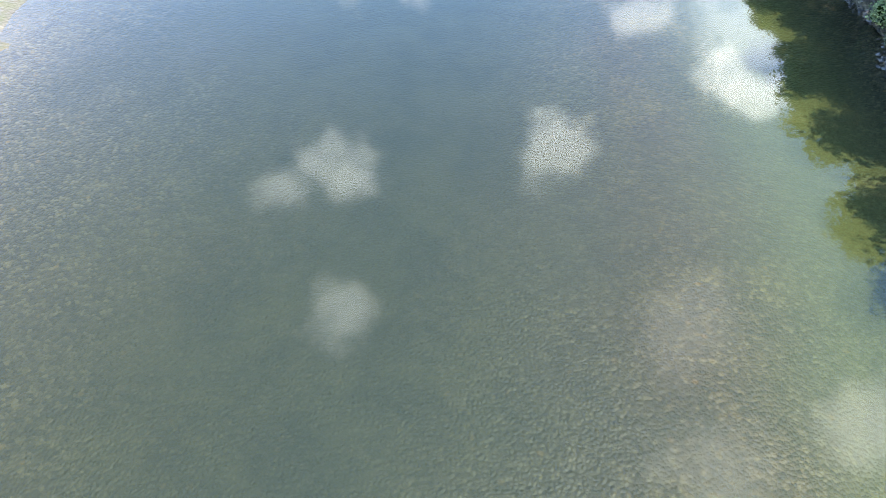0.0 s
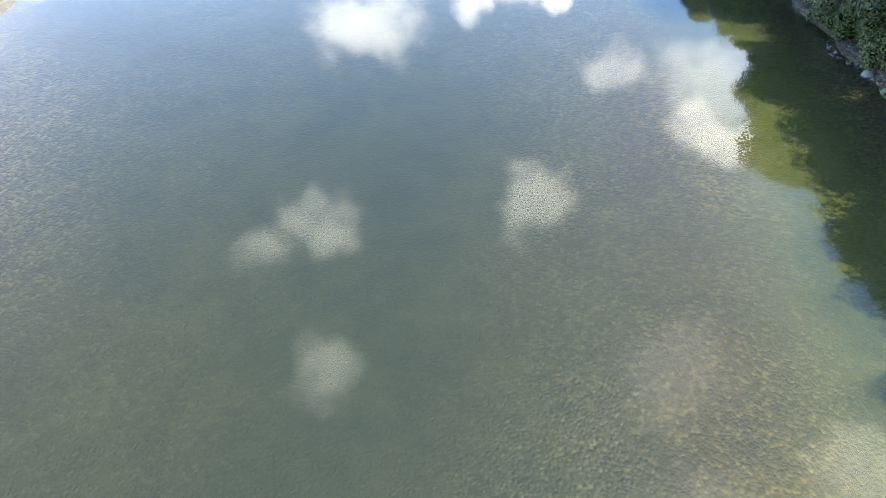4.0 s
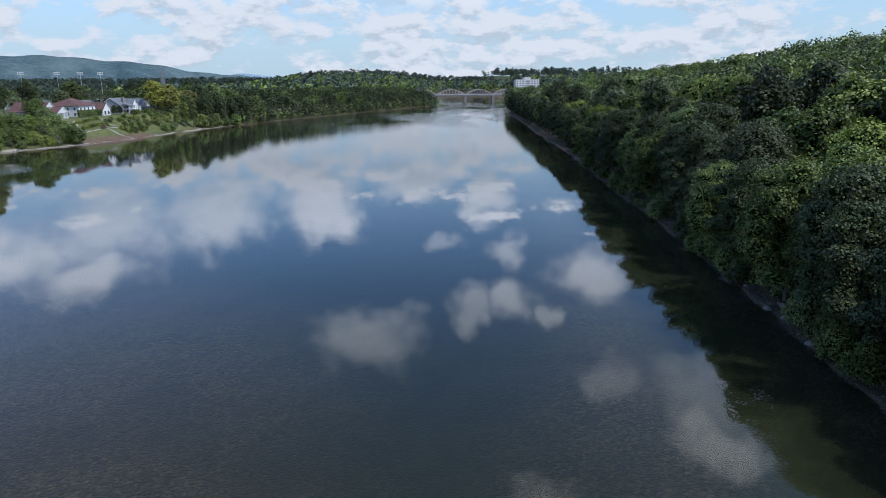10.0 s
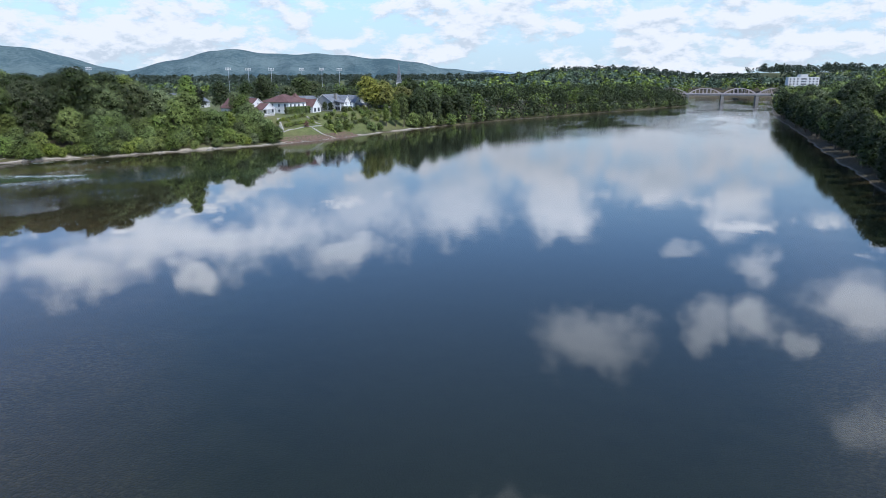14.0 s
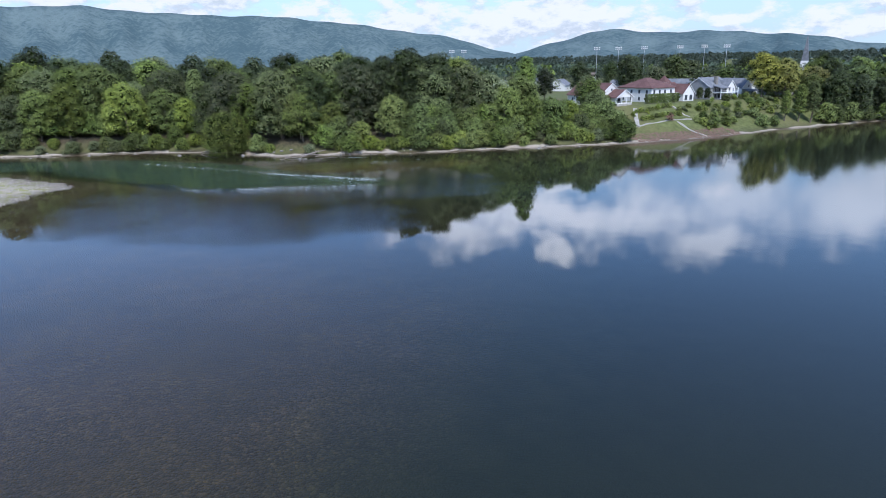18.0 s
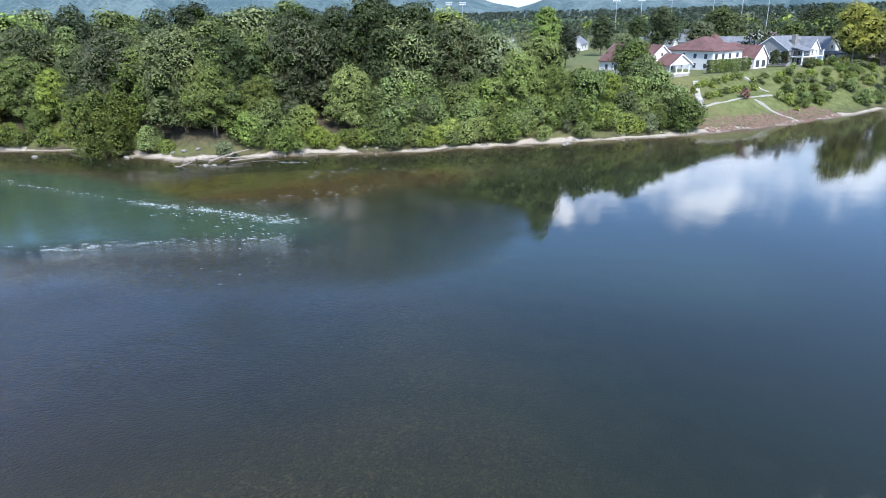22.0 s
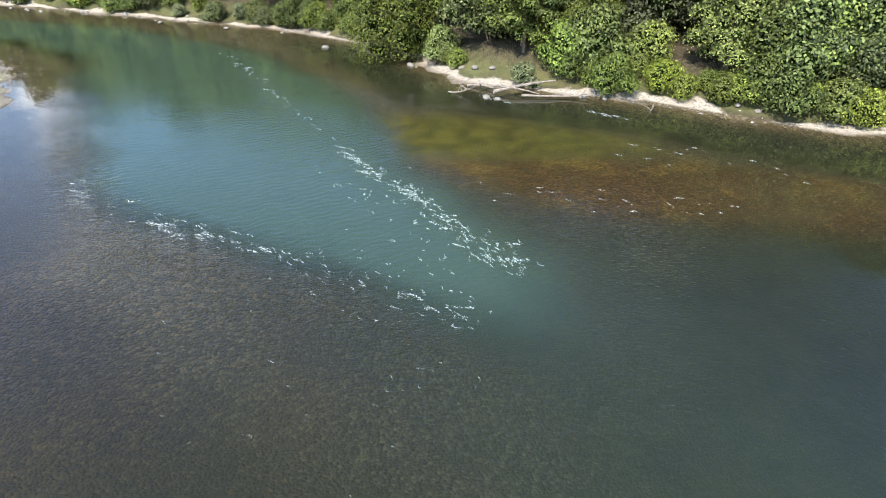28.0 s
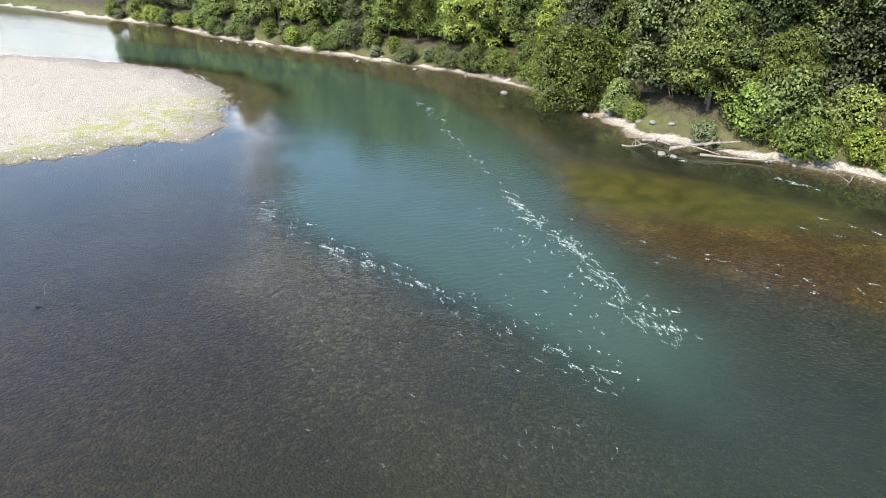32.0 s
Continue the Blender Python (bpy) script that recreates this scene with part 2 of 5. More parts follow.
def depth_at(px, py):
    d, isl, right = shore(px, py)
    off = np.minimum(-d, -isl)
    off = np.maximum(off, 0)
    edge_r = np.maximum(-d, 0)
    dep = 0.10 + 0.055 * off + 0.9 * smooth(14, 45, off)
    # a shallow cobble shelf off the right bank, a slot next to it
    shelf = np.exp(-((px - (np.interp(py, [p[1] for p in RIGHT], [p[0] for p in RIGHT]) - 17)) / 9.0) ** 2)
    slot = np.exp(-((px - (np.interp(py, [p[1] for p in RIGHT], [p[0] for p in RIGHT]) - 7)) / 4.0) ** 2)
    dep = dep * (1 - 0.42 * shelf) + 1.1 * slot
    mid = smooth(40, 10, np.abs(px - 3)) * smooth(110, 60, py)
    dep = dep * (1 - 0.6 * mid) + 0.62 * mid
    # wide shoal between the bar and the deep reach downstream
    sh = smooth(84, 32, np.hypot((px + 108) * 0.8, (py - 178) * 1.0))
    dep = dep * (1 - 0.82 * sh) + 0.16 * sh
    ob = np.maximum(-isl, 0)
    flat = smooth(62, 30, ob) * smooth(40, 90, py + 0.4 * ob)
    dep = dep * (1 - 0.8 * flat) + 0.22 * flat
    chan = smooth(-2.0, 3.5, closed_distance(px, py, TEAL) + 0.8 * wave(px, py, 8.0, 31))
    dep = dep * (1 - chan) + 1.9 * chan
    # brown shelf off the left bank
    rust = smooth(-2.5, 2.5, closed_distance(px, py, RUST))
    moss = smooth(-2.0, 2.5, closed_distance(px, py, MOSS))
    dep = dep * (1 - 0.95 * rust) + 0.28 * rust
    dep = dep * (1 - 0.9 * moss) + 0.42 * moss
    lee = np.exp(-((edge_r - 5.0) / 3.2) ** 2) * ~right * smooth(190, 206, py) * smooth(300, 270, py)
    dep = dep + 1.1 * lee * (1 - rust) * (1 - moss)
    dep = dep + 0.07 * wave(px, py, 9.0, 21) * (dep > 0.2)
    return np.maximum(dep, 0.04)


def height(px, py):
    d, isl, right = shore(px, py)
    wet = (d < 0) & (isl < 0)
    n1, n2 = wave(px, py, 34.0, 5), wave(px, py, 140.0, 6)
    hill = 0.9 * smooth(0, 4, d) + 1.6 * smooth(4, 10, d) + 34 * smooth(8, 210, d) * smooth(-250, -60, py) * (0.62 + 0.38 * smooth(700, 150, py))  + n1 * 0.6 * smooth(8, 30, d) + n2 * 3 * smooth(30, 120, d)
    hill = np.where(right, hill, 0)
    yard = smooth(66, 44, np.abs(py - 352))
    plain = 0.35 * smooth(0, 3, d) + 0.5 * smooth(2, 5, d) + (3.2 * smooth(3, 9, d) + 3.6 * smooth(8, 30, d)) * (1 - yard) + yard * (4.2 * smooth(4, 14, d) + 3.9 * smooth(13, 22, d)) + n1 * 0.25 * smooth(6, 30, d) * (1 - yard)
    plain = plain - 2.0 * smooth(60, 160, d)
    far = smooth(1150, 1900, py) * 22 + 17 * smooth(1020, 1330, py) * np.exp(-((px + 175) / 150) ** 4)
    land = np.where(right, hill, plain) + far
    barz = 0.10 * smooth(-0.5, 1.5, isl) + 0.75 * smooth(1, 26, isl) + 0.1 * wave(px, py, 15.0, 8) * smooth(1, 8, isl)
    z = np.where(wet, -depth_at(px, py), np.where(d < 0, barz, land))
    return z


def z_at(x, y):
    return float(height(np.array([float(x)]), np.array([float(y)]))[0])


def spread(stops):
    """Grid lines: from each stop to the next at that spacing."""
    out = [stops[0][0]]
    for (a, s), (b, _) in zip(stops, stops[1:]):
        k = max(1, round((b - a) / s))
        out += [a + (b - a) * (i + 1) / k for i in range(k)]
    return np.array(out)


def grid_mesh(name, xs, ys, zs, attrs):
    gx, gy = len(xs), len(ys)
    X, Y = np.meshgrid(xs, ys)
    co = np.stack([X, Y, zs], -1).reshape(-1, 3)
    i = np.arange(gx * gy).reshape(gy, gx)
    q = np.stack([i[:-1, :-1], i[:-1, 1:], i[1:, 1:], i[1:, :-1]], -1).reshape(-1, 4)
    me = bpy.data.meshes.new(name)
    me.vertices.add(len(co))
    me.vertices.foreach_set("co", co.ravel())
    me.loops.add(q.size)
    me.loops.foreach_set("vertex_index", q.ravel().astype(np.int32))
    me.polygons.add(len(q))
    me.polygons.foreach_set("loop_start", np.arange(0, q.size, 4, dtype=np.int32))
    me.update(calc_edges=True)
    me.polygons.foreach_set("use_smooth", np.ones(len(q), bool))
    for key, val in attrs.items():
        me.attributes.new(key, "FLOAT", "POINT").data.foreach_set("value", val.ravel().astype(np.float32))
    return me


# ---- materials ----
def material(name):
    m = bpy.data.materials.new(name)
    m.use_nodes = True
    return m, Nodes(m.node_tree)


def finish(n, shader, bump=None):
    n.add("OutputMaterial", {0: shader})


def surface(name, build, rough=0.85, metal=0.0, bump=None, spec=0.3):
    """A material: build(n, position) gives the colour, bump(n, position) a height and its strength."""
    m, n = material(name)
    pos = n.add("TexCoord").outputs["Object"]
    col = build(n, pos)
    ins = {"Base Color": col, "Roughness": rough, "Metallic": metal, "Specular IOR Level": spec}
    if bump:
        h, s, dist = bump(n, pos)
        ins["Normal"] = n.add("Bump", {"Height": h, "Strength": s, "Distance": dist}).outputs[0]
    finish(n, n.add("BsdfPrincipled", ins).outputs[0])
    return m


def plain_paint(name, col, vary=0.12, rough=0.7, scale=1.2, metal=0.0):
    c2 = tuple(v * (1 - 2.2 * vary) for v in col)
    return surface(name, lambda n, p: n.mix(n.mapr(n.math("ADD", n.math("MULTIPLY", n.noise(p, scale, 5), 0.6), n.math("MULTIPLY", n.noise(p, scale * 11, 3), 0.4)), 0.35, 0.68), c2, col), rough, metal,
                   lambda n, p: (n.noise(p, scale * 20, 3), 0.15, 0.02))


def ground_material():
    m, n = material("ground")
    geo = n.add("NewGeometry")
    p = geo.outputs["Position"]
    grass, gravel, sub, alga, rust, damp, moss, dark_bed = (n.add("Attribute", attribute_name=k).outputs["Fac"] for k in ("grass", "gravel", "depth", "alga", "rust", "damp", "moss", "dark_bed"))
    # river stones: two sizes of cobble, each its own tone
    warp = n.vmath("ADD", p, n.vmath("MULTIPLY", n.noise(p, 0.9, 2, 0.5, 0, 1), (0.25, 0.25, 0)))
    v1 = n.add("TexVoronoi", {"Vector": warp, "Scale": 5.8, "Randomness": 1.0})
    v2 = n.add("TexVoronoi", {"Vector": warp, "Scale": 2.0, "Randomness": 1.0})
    t1 = n.add("SeparateColor", {0: v1.outputs["Color"]}).outputs[0]
    t2 = n.add("SeparateColor", {0: v2.outputs["Color"]}).outputs[0]
    broad = n.noise(p, 0.045, 4, 0.6)
    mid = n.noise(p, 0.33, 5, 0.6)
    stone_dry = n.ramp(t1, [(0.0, (0.17, 0.145, 0.115)), (0.35, (0.27, 0.24, 0.195)), (0.7, (0.35, 0.315, 0.26)), (1.0, (0.46, 0.42, 0.36))])
    stone_dry = n.mix(n.mapr(mid, 0.35, 0.7), stone_dry, (0.33, 0.285, 0.225))
    stone_dry = n.mix(n.math("MULTIPLY", n.math("MULTIPLY", alga, n.mapr(n.noise(p, 0.5, 6, 0.7), 0.42, 0.6)), 0.8), stone_dry, (0.22, 0.23, 0.05))
    stone_dry = n.mix(n.math("MULTIPLY", damp, 0.85), stone_dry, n.mix(n.mapr(mid, 0.4, 0.6), n.mix(1.0, stone_dry, (0.42, 0.38, 0.32), "MULTIPLY"), (0.085, 0.08, 0.035)))
    bed = n.ramp(t1, [(0.0, (0.042, 0.034, 0.021)), (0.3, (0.068, 0.055, 0.032)), (0.75, (0.108, 0.086, 0.050)), (1.0, (0.20, 0.158, 0.092))])
    rare = n.math("GREATER_THAN", t2, 0.93)
    near = n.mapr(v2.outputs["Distance"], 0.34, 0.20)
    bed = n.mix(n.math("MULTIPLY", n.math("MULTIPLY", rare, near), 0.75), bed, (0.23, 0.145, 0.055))
    bed = n.mix(n.math("MULTIPLY", rust, 0.75), bed, n.mix(1.0, bed, n.mix(n.mapr(n.noise(p, 0.16, 5, 0.6), 0.52, 0.62), (0.72, 0.43, 0.20), (1.3, 0.95, 0.32)), "MULTIPLY"))
    bed = n.mix(moss, bed, n.mix(n.mapr(n.noise(p, 0.5, 4, 0.6), 0.35, 0.65), (0.080, 0.074, 0.016), (0.155, 0.130, 0.026)))
    # bed darker and slightly purple over the smooth shoal
    bed = n.mix(n.math("MULTIPLY", dark_bed, 0.70), bed, n.mix(1.0, bed, (0.40, 0.36, 0.40), "MULTIPLY"))
    bed = n.mix(n.mapr(broad, 0.42, 0.64, 0, 0.55), bed, (0.055, 0.044, 0.024))
    silt = n.mix(n.mapr(mid, 0.3, 0.7), (0.050, 0.050, 0.027), (0.088, 0.080, 0.038))
    bed = n.mix(n.mapr(sub, 0.5, 1.7), bed, silt)
    turf = n.mix(n.mapr(n.noise(p, 0.7, 6, 0.65), 0.3, 0.7), (0.062, 0.078, 0.022), (0.130, 0.142, 0.050))
    turf = n.mix(n.mapr(broad, 0.45, 0.62, 0, 0.6), turf, (0.125, 0.115, 0.050))
    soil = n.mix(n.mapr(n.noise(p, 1.5, 6, 0.65), 0.35, 0.65), (0.035, 0.030, 0.018), (0.075, 0.060, 0.036))
    land = n.mix(grass, soil, turf)
    edge = n.math("ADD", gravel, n.math("MULTIPLY", n.math("SUBTRACT", n.noise(p, 0.8, 6, 0.65), 0.5), 0.7))
    land = n.mix(n.mapr(edge, 0.4, 0.6), land, stone_dry)
    wetness = n.mapr(n.add("SeparateXYZ", {0: p}).outputs[2], 0.22, 0.03)
    land = n.mix(n.math("MULTIPLY", wetness, 0.75), land, n.mix(1.0, stone_dry, (0.34, 0.30, 0.25), "MULTIPLY"))
    col = n.mix(n.mapr(sub, 0.0, 0.06), land, bed)
    hgt = n.math("ADD", n.math("MULTIPLY", v1.outputs["Distance"], -0.10), n.math("MULTIPLY", n.noise(p, 6, 4), 0.08))
    nor = n.add("Bump", {"Height": hgt, "Strength": 0.75, "Distance": 1.0}).outputs[0]
    bs = n.add("BsdfPrincipled", {"Base Color": col, "Roughness": n.mapr(wetness, 0, 1, 0.92, 0.45), "Specular IOR Level": 0.25, "Normal": nor})
    finish(n, bs.outputs[0])
    return m


def water_material():
    m, n = material("river_water")
    p = n.add("NewGeometry").outputs["Position"]
    dep, chop, teal, shoal, olive = (n.add("Attribute", attribute_name=k).outputs["Fac"] for k in ("depth", "chop", "teal", "shoal", "olive"))
    # ripples: long soft swell, wind ripple in patches, chop in the rapids
    stretch = n.vmath("MULTIPLY", p, (1.0, 0.8, 1.0))
    soft = n.noise(stretch, 0.30, 1, 0.45)
    fine = n.noise(n.vmath("MULTIPLY", p, (0.6, 1.7, 1.0)), 2.6, 2, 0.5, 0.4)
    rip = n.noise(n.vmath("MULTIPLY", p, (1.4, 0.9, 1.0)), 1.9, 4, 0.6, 0.5)
    patch = n.mapr(n.noise(n.vmath("MULTIPLY", p, (0.02, 0.007, 0)), 1.0, 4, 0.6), 0.42, 0.56)
    yy = n.add("SeparateXYZ", {0: p}).outputs[1]
    reach = n.mapr(yy, 340, 520)
    amp = n.math("ADD", n.math("MULTIPLY", n.math("MULTIPLY", patch, reach), 0.030), n.mapr(yy, 170, 320, 0.00012, 0.0035))
    h = n.math("ADD", n.math("MULTIPLY", soft, n.mapr(yy, 60, 260, 0.0016, 0.007)), n.math("MULTIPLY", fine, amp))
    h = n.math("ADD", h, n.math("MULTIPLY", n.math("MULTIPLY", rip, chop), 0.085))
    small = n.noise(n.vmath("MULTIPLY", p, (1.6, 0.9, 1.0)), 2.6, 3, 0.6, 0.5)
    h = n.math("ADD", h, n.math("MULTIPLY", n.math("MULTIPLY", small, shoal), 0.11))
    rows = n.add("TexWave", {"Vector": n.add("Mapping", {"Vector": p, "Rotation": (0, 0, radians(-28))}).outputs[0], "Scale": 0.40, "Distortion": 9.0, "Detail": 3.0, "Detail Scale": 1.4}).outputs["Fac"]
    h = n.math("ADD", h, n.math("MULTIPLY", n.math("MULTIPLY", rows, n.math("MINIMUM", chop, 0.3)), 0.045))
    nor = n.add("Bump", {"Height": h, "Strength": 1.0, "Distance": 1.0}).outputs[0]
    fres = n.add("Fresnel", {"IOR": 1.333, "Normal": nor}).outputs[0]
    gloss = n.add("BsdfGlossy", {"Color": (0.96, 0.97, 1.0, 1), "Roughness": 0.012, "Normal": nor})
    murk = n.mix(teal, (0.017, 0.021, 0.013), (0.047, 0.080, 0.052))
    murk = n.mix(olive, murk, (0.052, 0.060, 0.018))
    body = n.add("BsdfDiffuse", {"Color": murk})
    tint = n.mix(n.mapr(dep, 0.0, 2.2, smooth=False), (0.97, 0.97, 0.93), (0.45, 0.56, 0.42))
    clear = n.add("BsdfTransparent", {"Color": tint})
    turb = n.math("SUBTRACT", 1.0, n.math("POWER", 2.718, n.math("MULTIPLY", dep, -0.5)))
    under = n.add("MixShader", {0: turb, 1: clear.outputs[0], 2: body.outputs[0]})
    out = n.add("MixShader", {0: fres, 1: under.outputs[0], 2: gloss.outputs[0]})
    finish(n, out.outputs[0])
    return m


def leaf_material(name, dark, light, spread_=0.45):
    m, n = material(name)
    isl = n.add("NewGeometry").outputs["Random Per Island"]
    own = n.add("ObjectInfo").outputs["Random"]
    p = n.add("TexCoord").outputs["Object"]
    f = n.math("ADD", n.math("MULTIPLY", isl, 0.55), n.math("MULTIPLY", n.noise(p, 0.35, 3), 0.6))
    col = n.mix(n.mapr(f, 0.2, 0.95), dark, light)
    hsv = n.add("HueSaturation", {"Hue": n.mapr(own, 0, 1, 0.492, 0.508, False), "Saturation": n.mapr(n.math("FRACT", n.math("MULTIPLY", own, 7.3)), 0, 1, 0.80, 1.0, False),
                                  "Value": n.mapr(n.math("FRACT", n.math("MULTIPLY", own, 13.7)), 0, 1, 1 - spread_, 1 + spread_, False), "Color": col})
    dif = n.add("BsdfPrincipled", {"Base Color": hsv.outputs[0], "Roughness": 0.55, "Specular IOR Level": 0.25})
    tra = n.add("BsdfTranslucent", {"Color": n.mix(1.0, hsv.outputs[0], (1.25, 1.3, 0.6), "MULTIPLY")})
    finish(n, n.add("MixShader", {0: 0.14, 1: dif.outputs[0], 2: tra.outputs[0]}).outputs[0])
    return m


GROUND, WATER = ground_material(), water_material()
BARK = surface("bark", lambda n, p: n.mix(n.mapr(n.noise(n.vmath("MULTIPLY", p, (4, 4, 0.8)), 2.0, 6, 0.65), 0.35, 0.65), (0.055, 0.043, 0.032), (0.17, 0.14, 0.11)), 0.9, 0,
               lambda n, p: (n.noise(n.vmath("MULTIPLY", p, (6, 6, 1)), 3, 4), 0.6, 0.05))
# near-black green for crown insides: the shade of the gaps put into colour
CROWN_SHADE = surface("crown_shade", lambda n, p: n.mix(n.mapr(n.noise(p, 2.5, 5, 0.7), 0.4, 0.6), (0.008, 0.014, 0.003), (0.022, 0.034, 0.008)), 1.0, 0,
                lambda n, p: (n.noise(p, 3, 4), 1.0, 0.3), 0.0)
LEAF = {
    "mid": leaf_material("leaves_green", (0.016, 0.029, 0.005), (0.205, 0.268, 0.052)),
    "bright": leaf_material("leaves_yellow_green", (0.030, 0.048, 0.006), (0.275, 0.335, 0.048)),
    # dark trees; this tone also carries the shade of the right bank's front row
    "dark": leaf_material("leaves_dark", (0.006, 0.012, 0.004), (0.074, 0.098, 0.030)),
    "grey": leaf_material("leaves_silver", (0.028, 0.040, 0.014), (0.205, 0.240, 0.092)),
    "gold": leaf_material("leaves_turning", (0.070, 0.080, 0.012), (0.350, 0.345, 0.060)),
    # far trees: haze of distance mixed into the leaf colour
    "haze": leaf_material("leaves_far_haze", (0.036, 0.058, 0.040), (0.105, 0.138, 0.090)),
    "red": leaf_material("leaves_maroon", (0.042, 0.020, 0.013), (0.223, 0.105, 0.061)),
}

# ---- ground and river ----
gx = spread([(-4200, 240), (-1200, 60), (-520, 12), (-345, 2.2), (70, 3.0), (130, 9), (330, 40), (900, 240), (4200, 0)])
gy = spread([(-1200, 120), (-220, 12), (-60, 2.6), (345, 3.2), (470, 8), (900, 25), (1500, 160), (4300, 0)])
GX, GY = np.meshgrid(gx, gy)
gz = height(GX, GY)
gd, gi, gr = shore(GX, GY)
wetm = (gd < 0) & (gi < 0)
yard_m = smooth(62, 50, np.abs(GY - 356)) * (gd > 0) * ~gr
field_m = smooth(60, 110, gd) * ~gr
attrs = {
    "grass": np.clip(0.8 * gr * smooth(60, 140, gd) + yard_m * smooth(3.5, 7, gd) * (1 - smooth(6, 2.5, line_distance(GX, GY, [(-127, 316), (-124, 326), (-122.5, 337)]))) + field_m + 0.75 * smooth(7, 3.5, gd) * smooth(2.0, 3.2, gd) * ~gr, 0, 1),
    # right bank: gravel thinned so that dark soil stands in for its shade
    "gravel": np.where(gi > -3, 1.0, np.where(gr, 0.44 * smooth(3.2, 1.2, gd), smooth(3.2, 1.6, gd + 1.5 * wave(GX, GY, 19.0, 77)) * (0.25 + 0.75 * smooth(440, 405, GY)))),
    "depth": np.where(wetm, np.maximum(-gz, 0), 0.0),
    "damp": smooth(34, 10, line_distance(GX, GY, [(-34, 5), (-42, 82), (-50, 102), (-73, 127), (-100, 140)])),
    "rust": 0.4 * smooth(60, 30, np.hypot((GX + 70) * 0.8, GY - 170)) + smooth(-2.5, 2.0, closed_distance(GX, GY, RUST) + 0.9 * wave(GX, GY, 6.0, 33)) + 0.75 * smooth(6, 2, np.abs(gd + 14.5)) * gr * smooth(80, 40, GY),
    "moss": smooth(-1.5, 2.0, closed_distance(GX, GY, MOSS) + 0.8 * wave(GX, GY, 7.0, 34)),
    "dark_bed": smooth(-2.0, 2.0, closed_distance(GX, GY, SMOOTH_SHOAL) + 0.7 * wave(GX, GY, 9.0, 35)),
    "alga": smooth(11, 3, line_distance(GX, GY, [(-176, 160), (-164, 160), (-150, 156), (-118, 140)])) + smooth(16, 5, line_distance(GX, GY, [(-34, 5), (-42, 82), (-50, 102), (-73, 127), (-100, 140)])),
}
ground = tagged(new("ground", grid_mesh("ground", gx, gy, gz, attrs)), "river bed, gravel bar, banks, lawns and wooded slopes", "ground", kind="structure")
ground.data.materials.append(GROUND)

wx = spread([(-420, 12), (-330, 2.4), (60, 3.0), (120, 8), (260, 0)])
wy = spread([(-420, 12), (-60, 2.6), (330, 3.5), (480, 10), (1400, 0)])
WX, WY = np.meshgrid(wx, wy)
wd, wi, wr = shore(WX, WY)
inner = smooth(-3.5, 4.0, closed_distance(WX, WY, RIPPLED) + 1.2 * wave(WX, WY, 9.0, 36))
teal_m = smooth(-2.5, 3.5, closed_distance(WX, WY, TEAL) + 0.8 * wave(WX, WY, 8.0, 31))
brown_m = np.maximum(smooth(-2, 2, closed_distance(WX, WY, RUST)), smooth(-2, 2, closed_distance(WX, WY, MOSS)))
upper_m = smooth(-160, -185, WX) * smooth(196, 176, WY) * (wi < 0)
chop_m = 0.05 * upper_m + inner * (1 - 0.75 * brown_m) * (0.10 + 0.16 * smooth(16, 2, line_distance(WX, WY, [(-157, 203.4), (-141, 211), (-128, 216.5), (-116, 224)]))) \
    + 0.55 * smooth(3.0, 0.3, line_distance(WX, WY, [(-152.5, 182), (-141, 186.7), (-136.4, 193.3), (-132.4, 200.8), (-126.4, 209.6), (-123, 214)])) \
    + 0.45 * smooth(2.4, 0.3, line_distance(WX, WY, [(-180, 193), (-164, 199.6), (-151, 205.5), (-141, 211), (-133, 214.7), (-127.5, 217)]))
water = tagged(new("water", grid_mesh("water", wx, wy, 0 * WX, {
    "depth": np.where((wd < 0) & (wi < 0), depth_at(WX, WY), 0.0), "chop": np.clip(chop_m, 0, 1),
    "shoal": inner * (1 - teal_m) * (0.6 + 0.3 * wave(WX, WY, 17.0, 88)) * (1 - 0.7 * brown_m) + 0.34 * smooth(-3, 6, closed_distance(WX, WY, SMOOTH_SHOAL)) * (0.7 + 0.4 * wave(WX, WY, 13.0, 89)),
    "teal": np.clip(teal_m * smooth(-116, -132, WX) + 0.20 * smooth(13, 3, line_distance(WX, WY, [(-126, 216), (-110, 221), (-90, 236)])), 0, 1),
    "olive": np.exp(-((WX - (np.interp(WY, [p[1] for p in RIGHT], [p[0] for p in RIGHT]) - 8)) / 6.0) ** 2) * (0.25 + 0.75 * smooth(75, 35, WY))})), "wide calm river mirroring clouds, with a short rapid", "water", kind="structure")
water.data.materials.append(WATER)

# ---- trees ----
def mesh_from(name, co, faces, mats=None, face_mat=None, mass=None):
    """A mesh from numpy corners and equal-sided faces; mass: more corners and triangles."""
    if mass is not None:
        return mesh_mixed(name, co, faces, mass, mats)
    me = bpy.data.meshes.new(name)
    k = faces.shape[1]
    me.vertices.add(len(co))
    me.vertices.foreach_set("co", np.ascontiguousarray(co, dtype=np.float32).ravel())
    me.loops.add(faces.size)
    me.loops.foreach_set("vertex_index", faces.ravel().astype(np.int32))
    me.polygons.add(len(faces))
    me.polygons.foreach_set("loop_start", np.arange(0, faces.size, k, dtype=np.int32))
    if face_mat is not None:
        me.polygons.foreach_set("material_index", face_mat.astype(np.int32))
    me.update(calc_edges=True)
    for m in mats or ():
        me.materials.append(m)
    return me


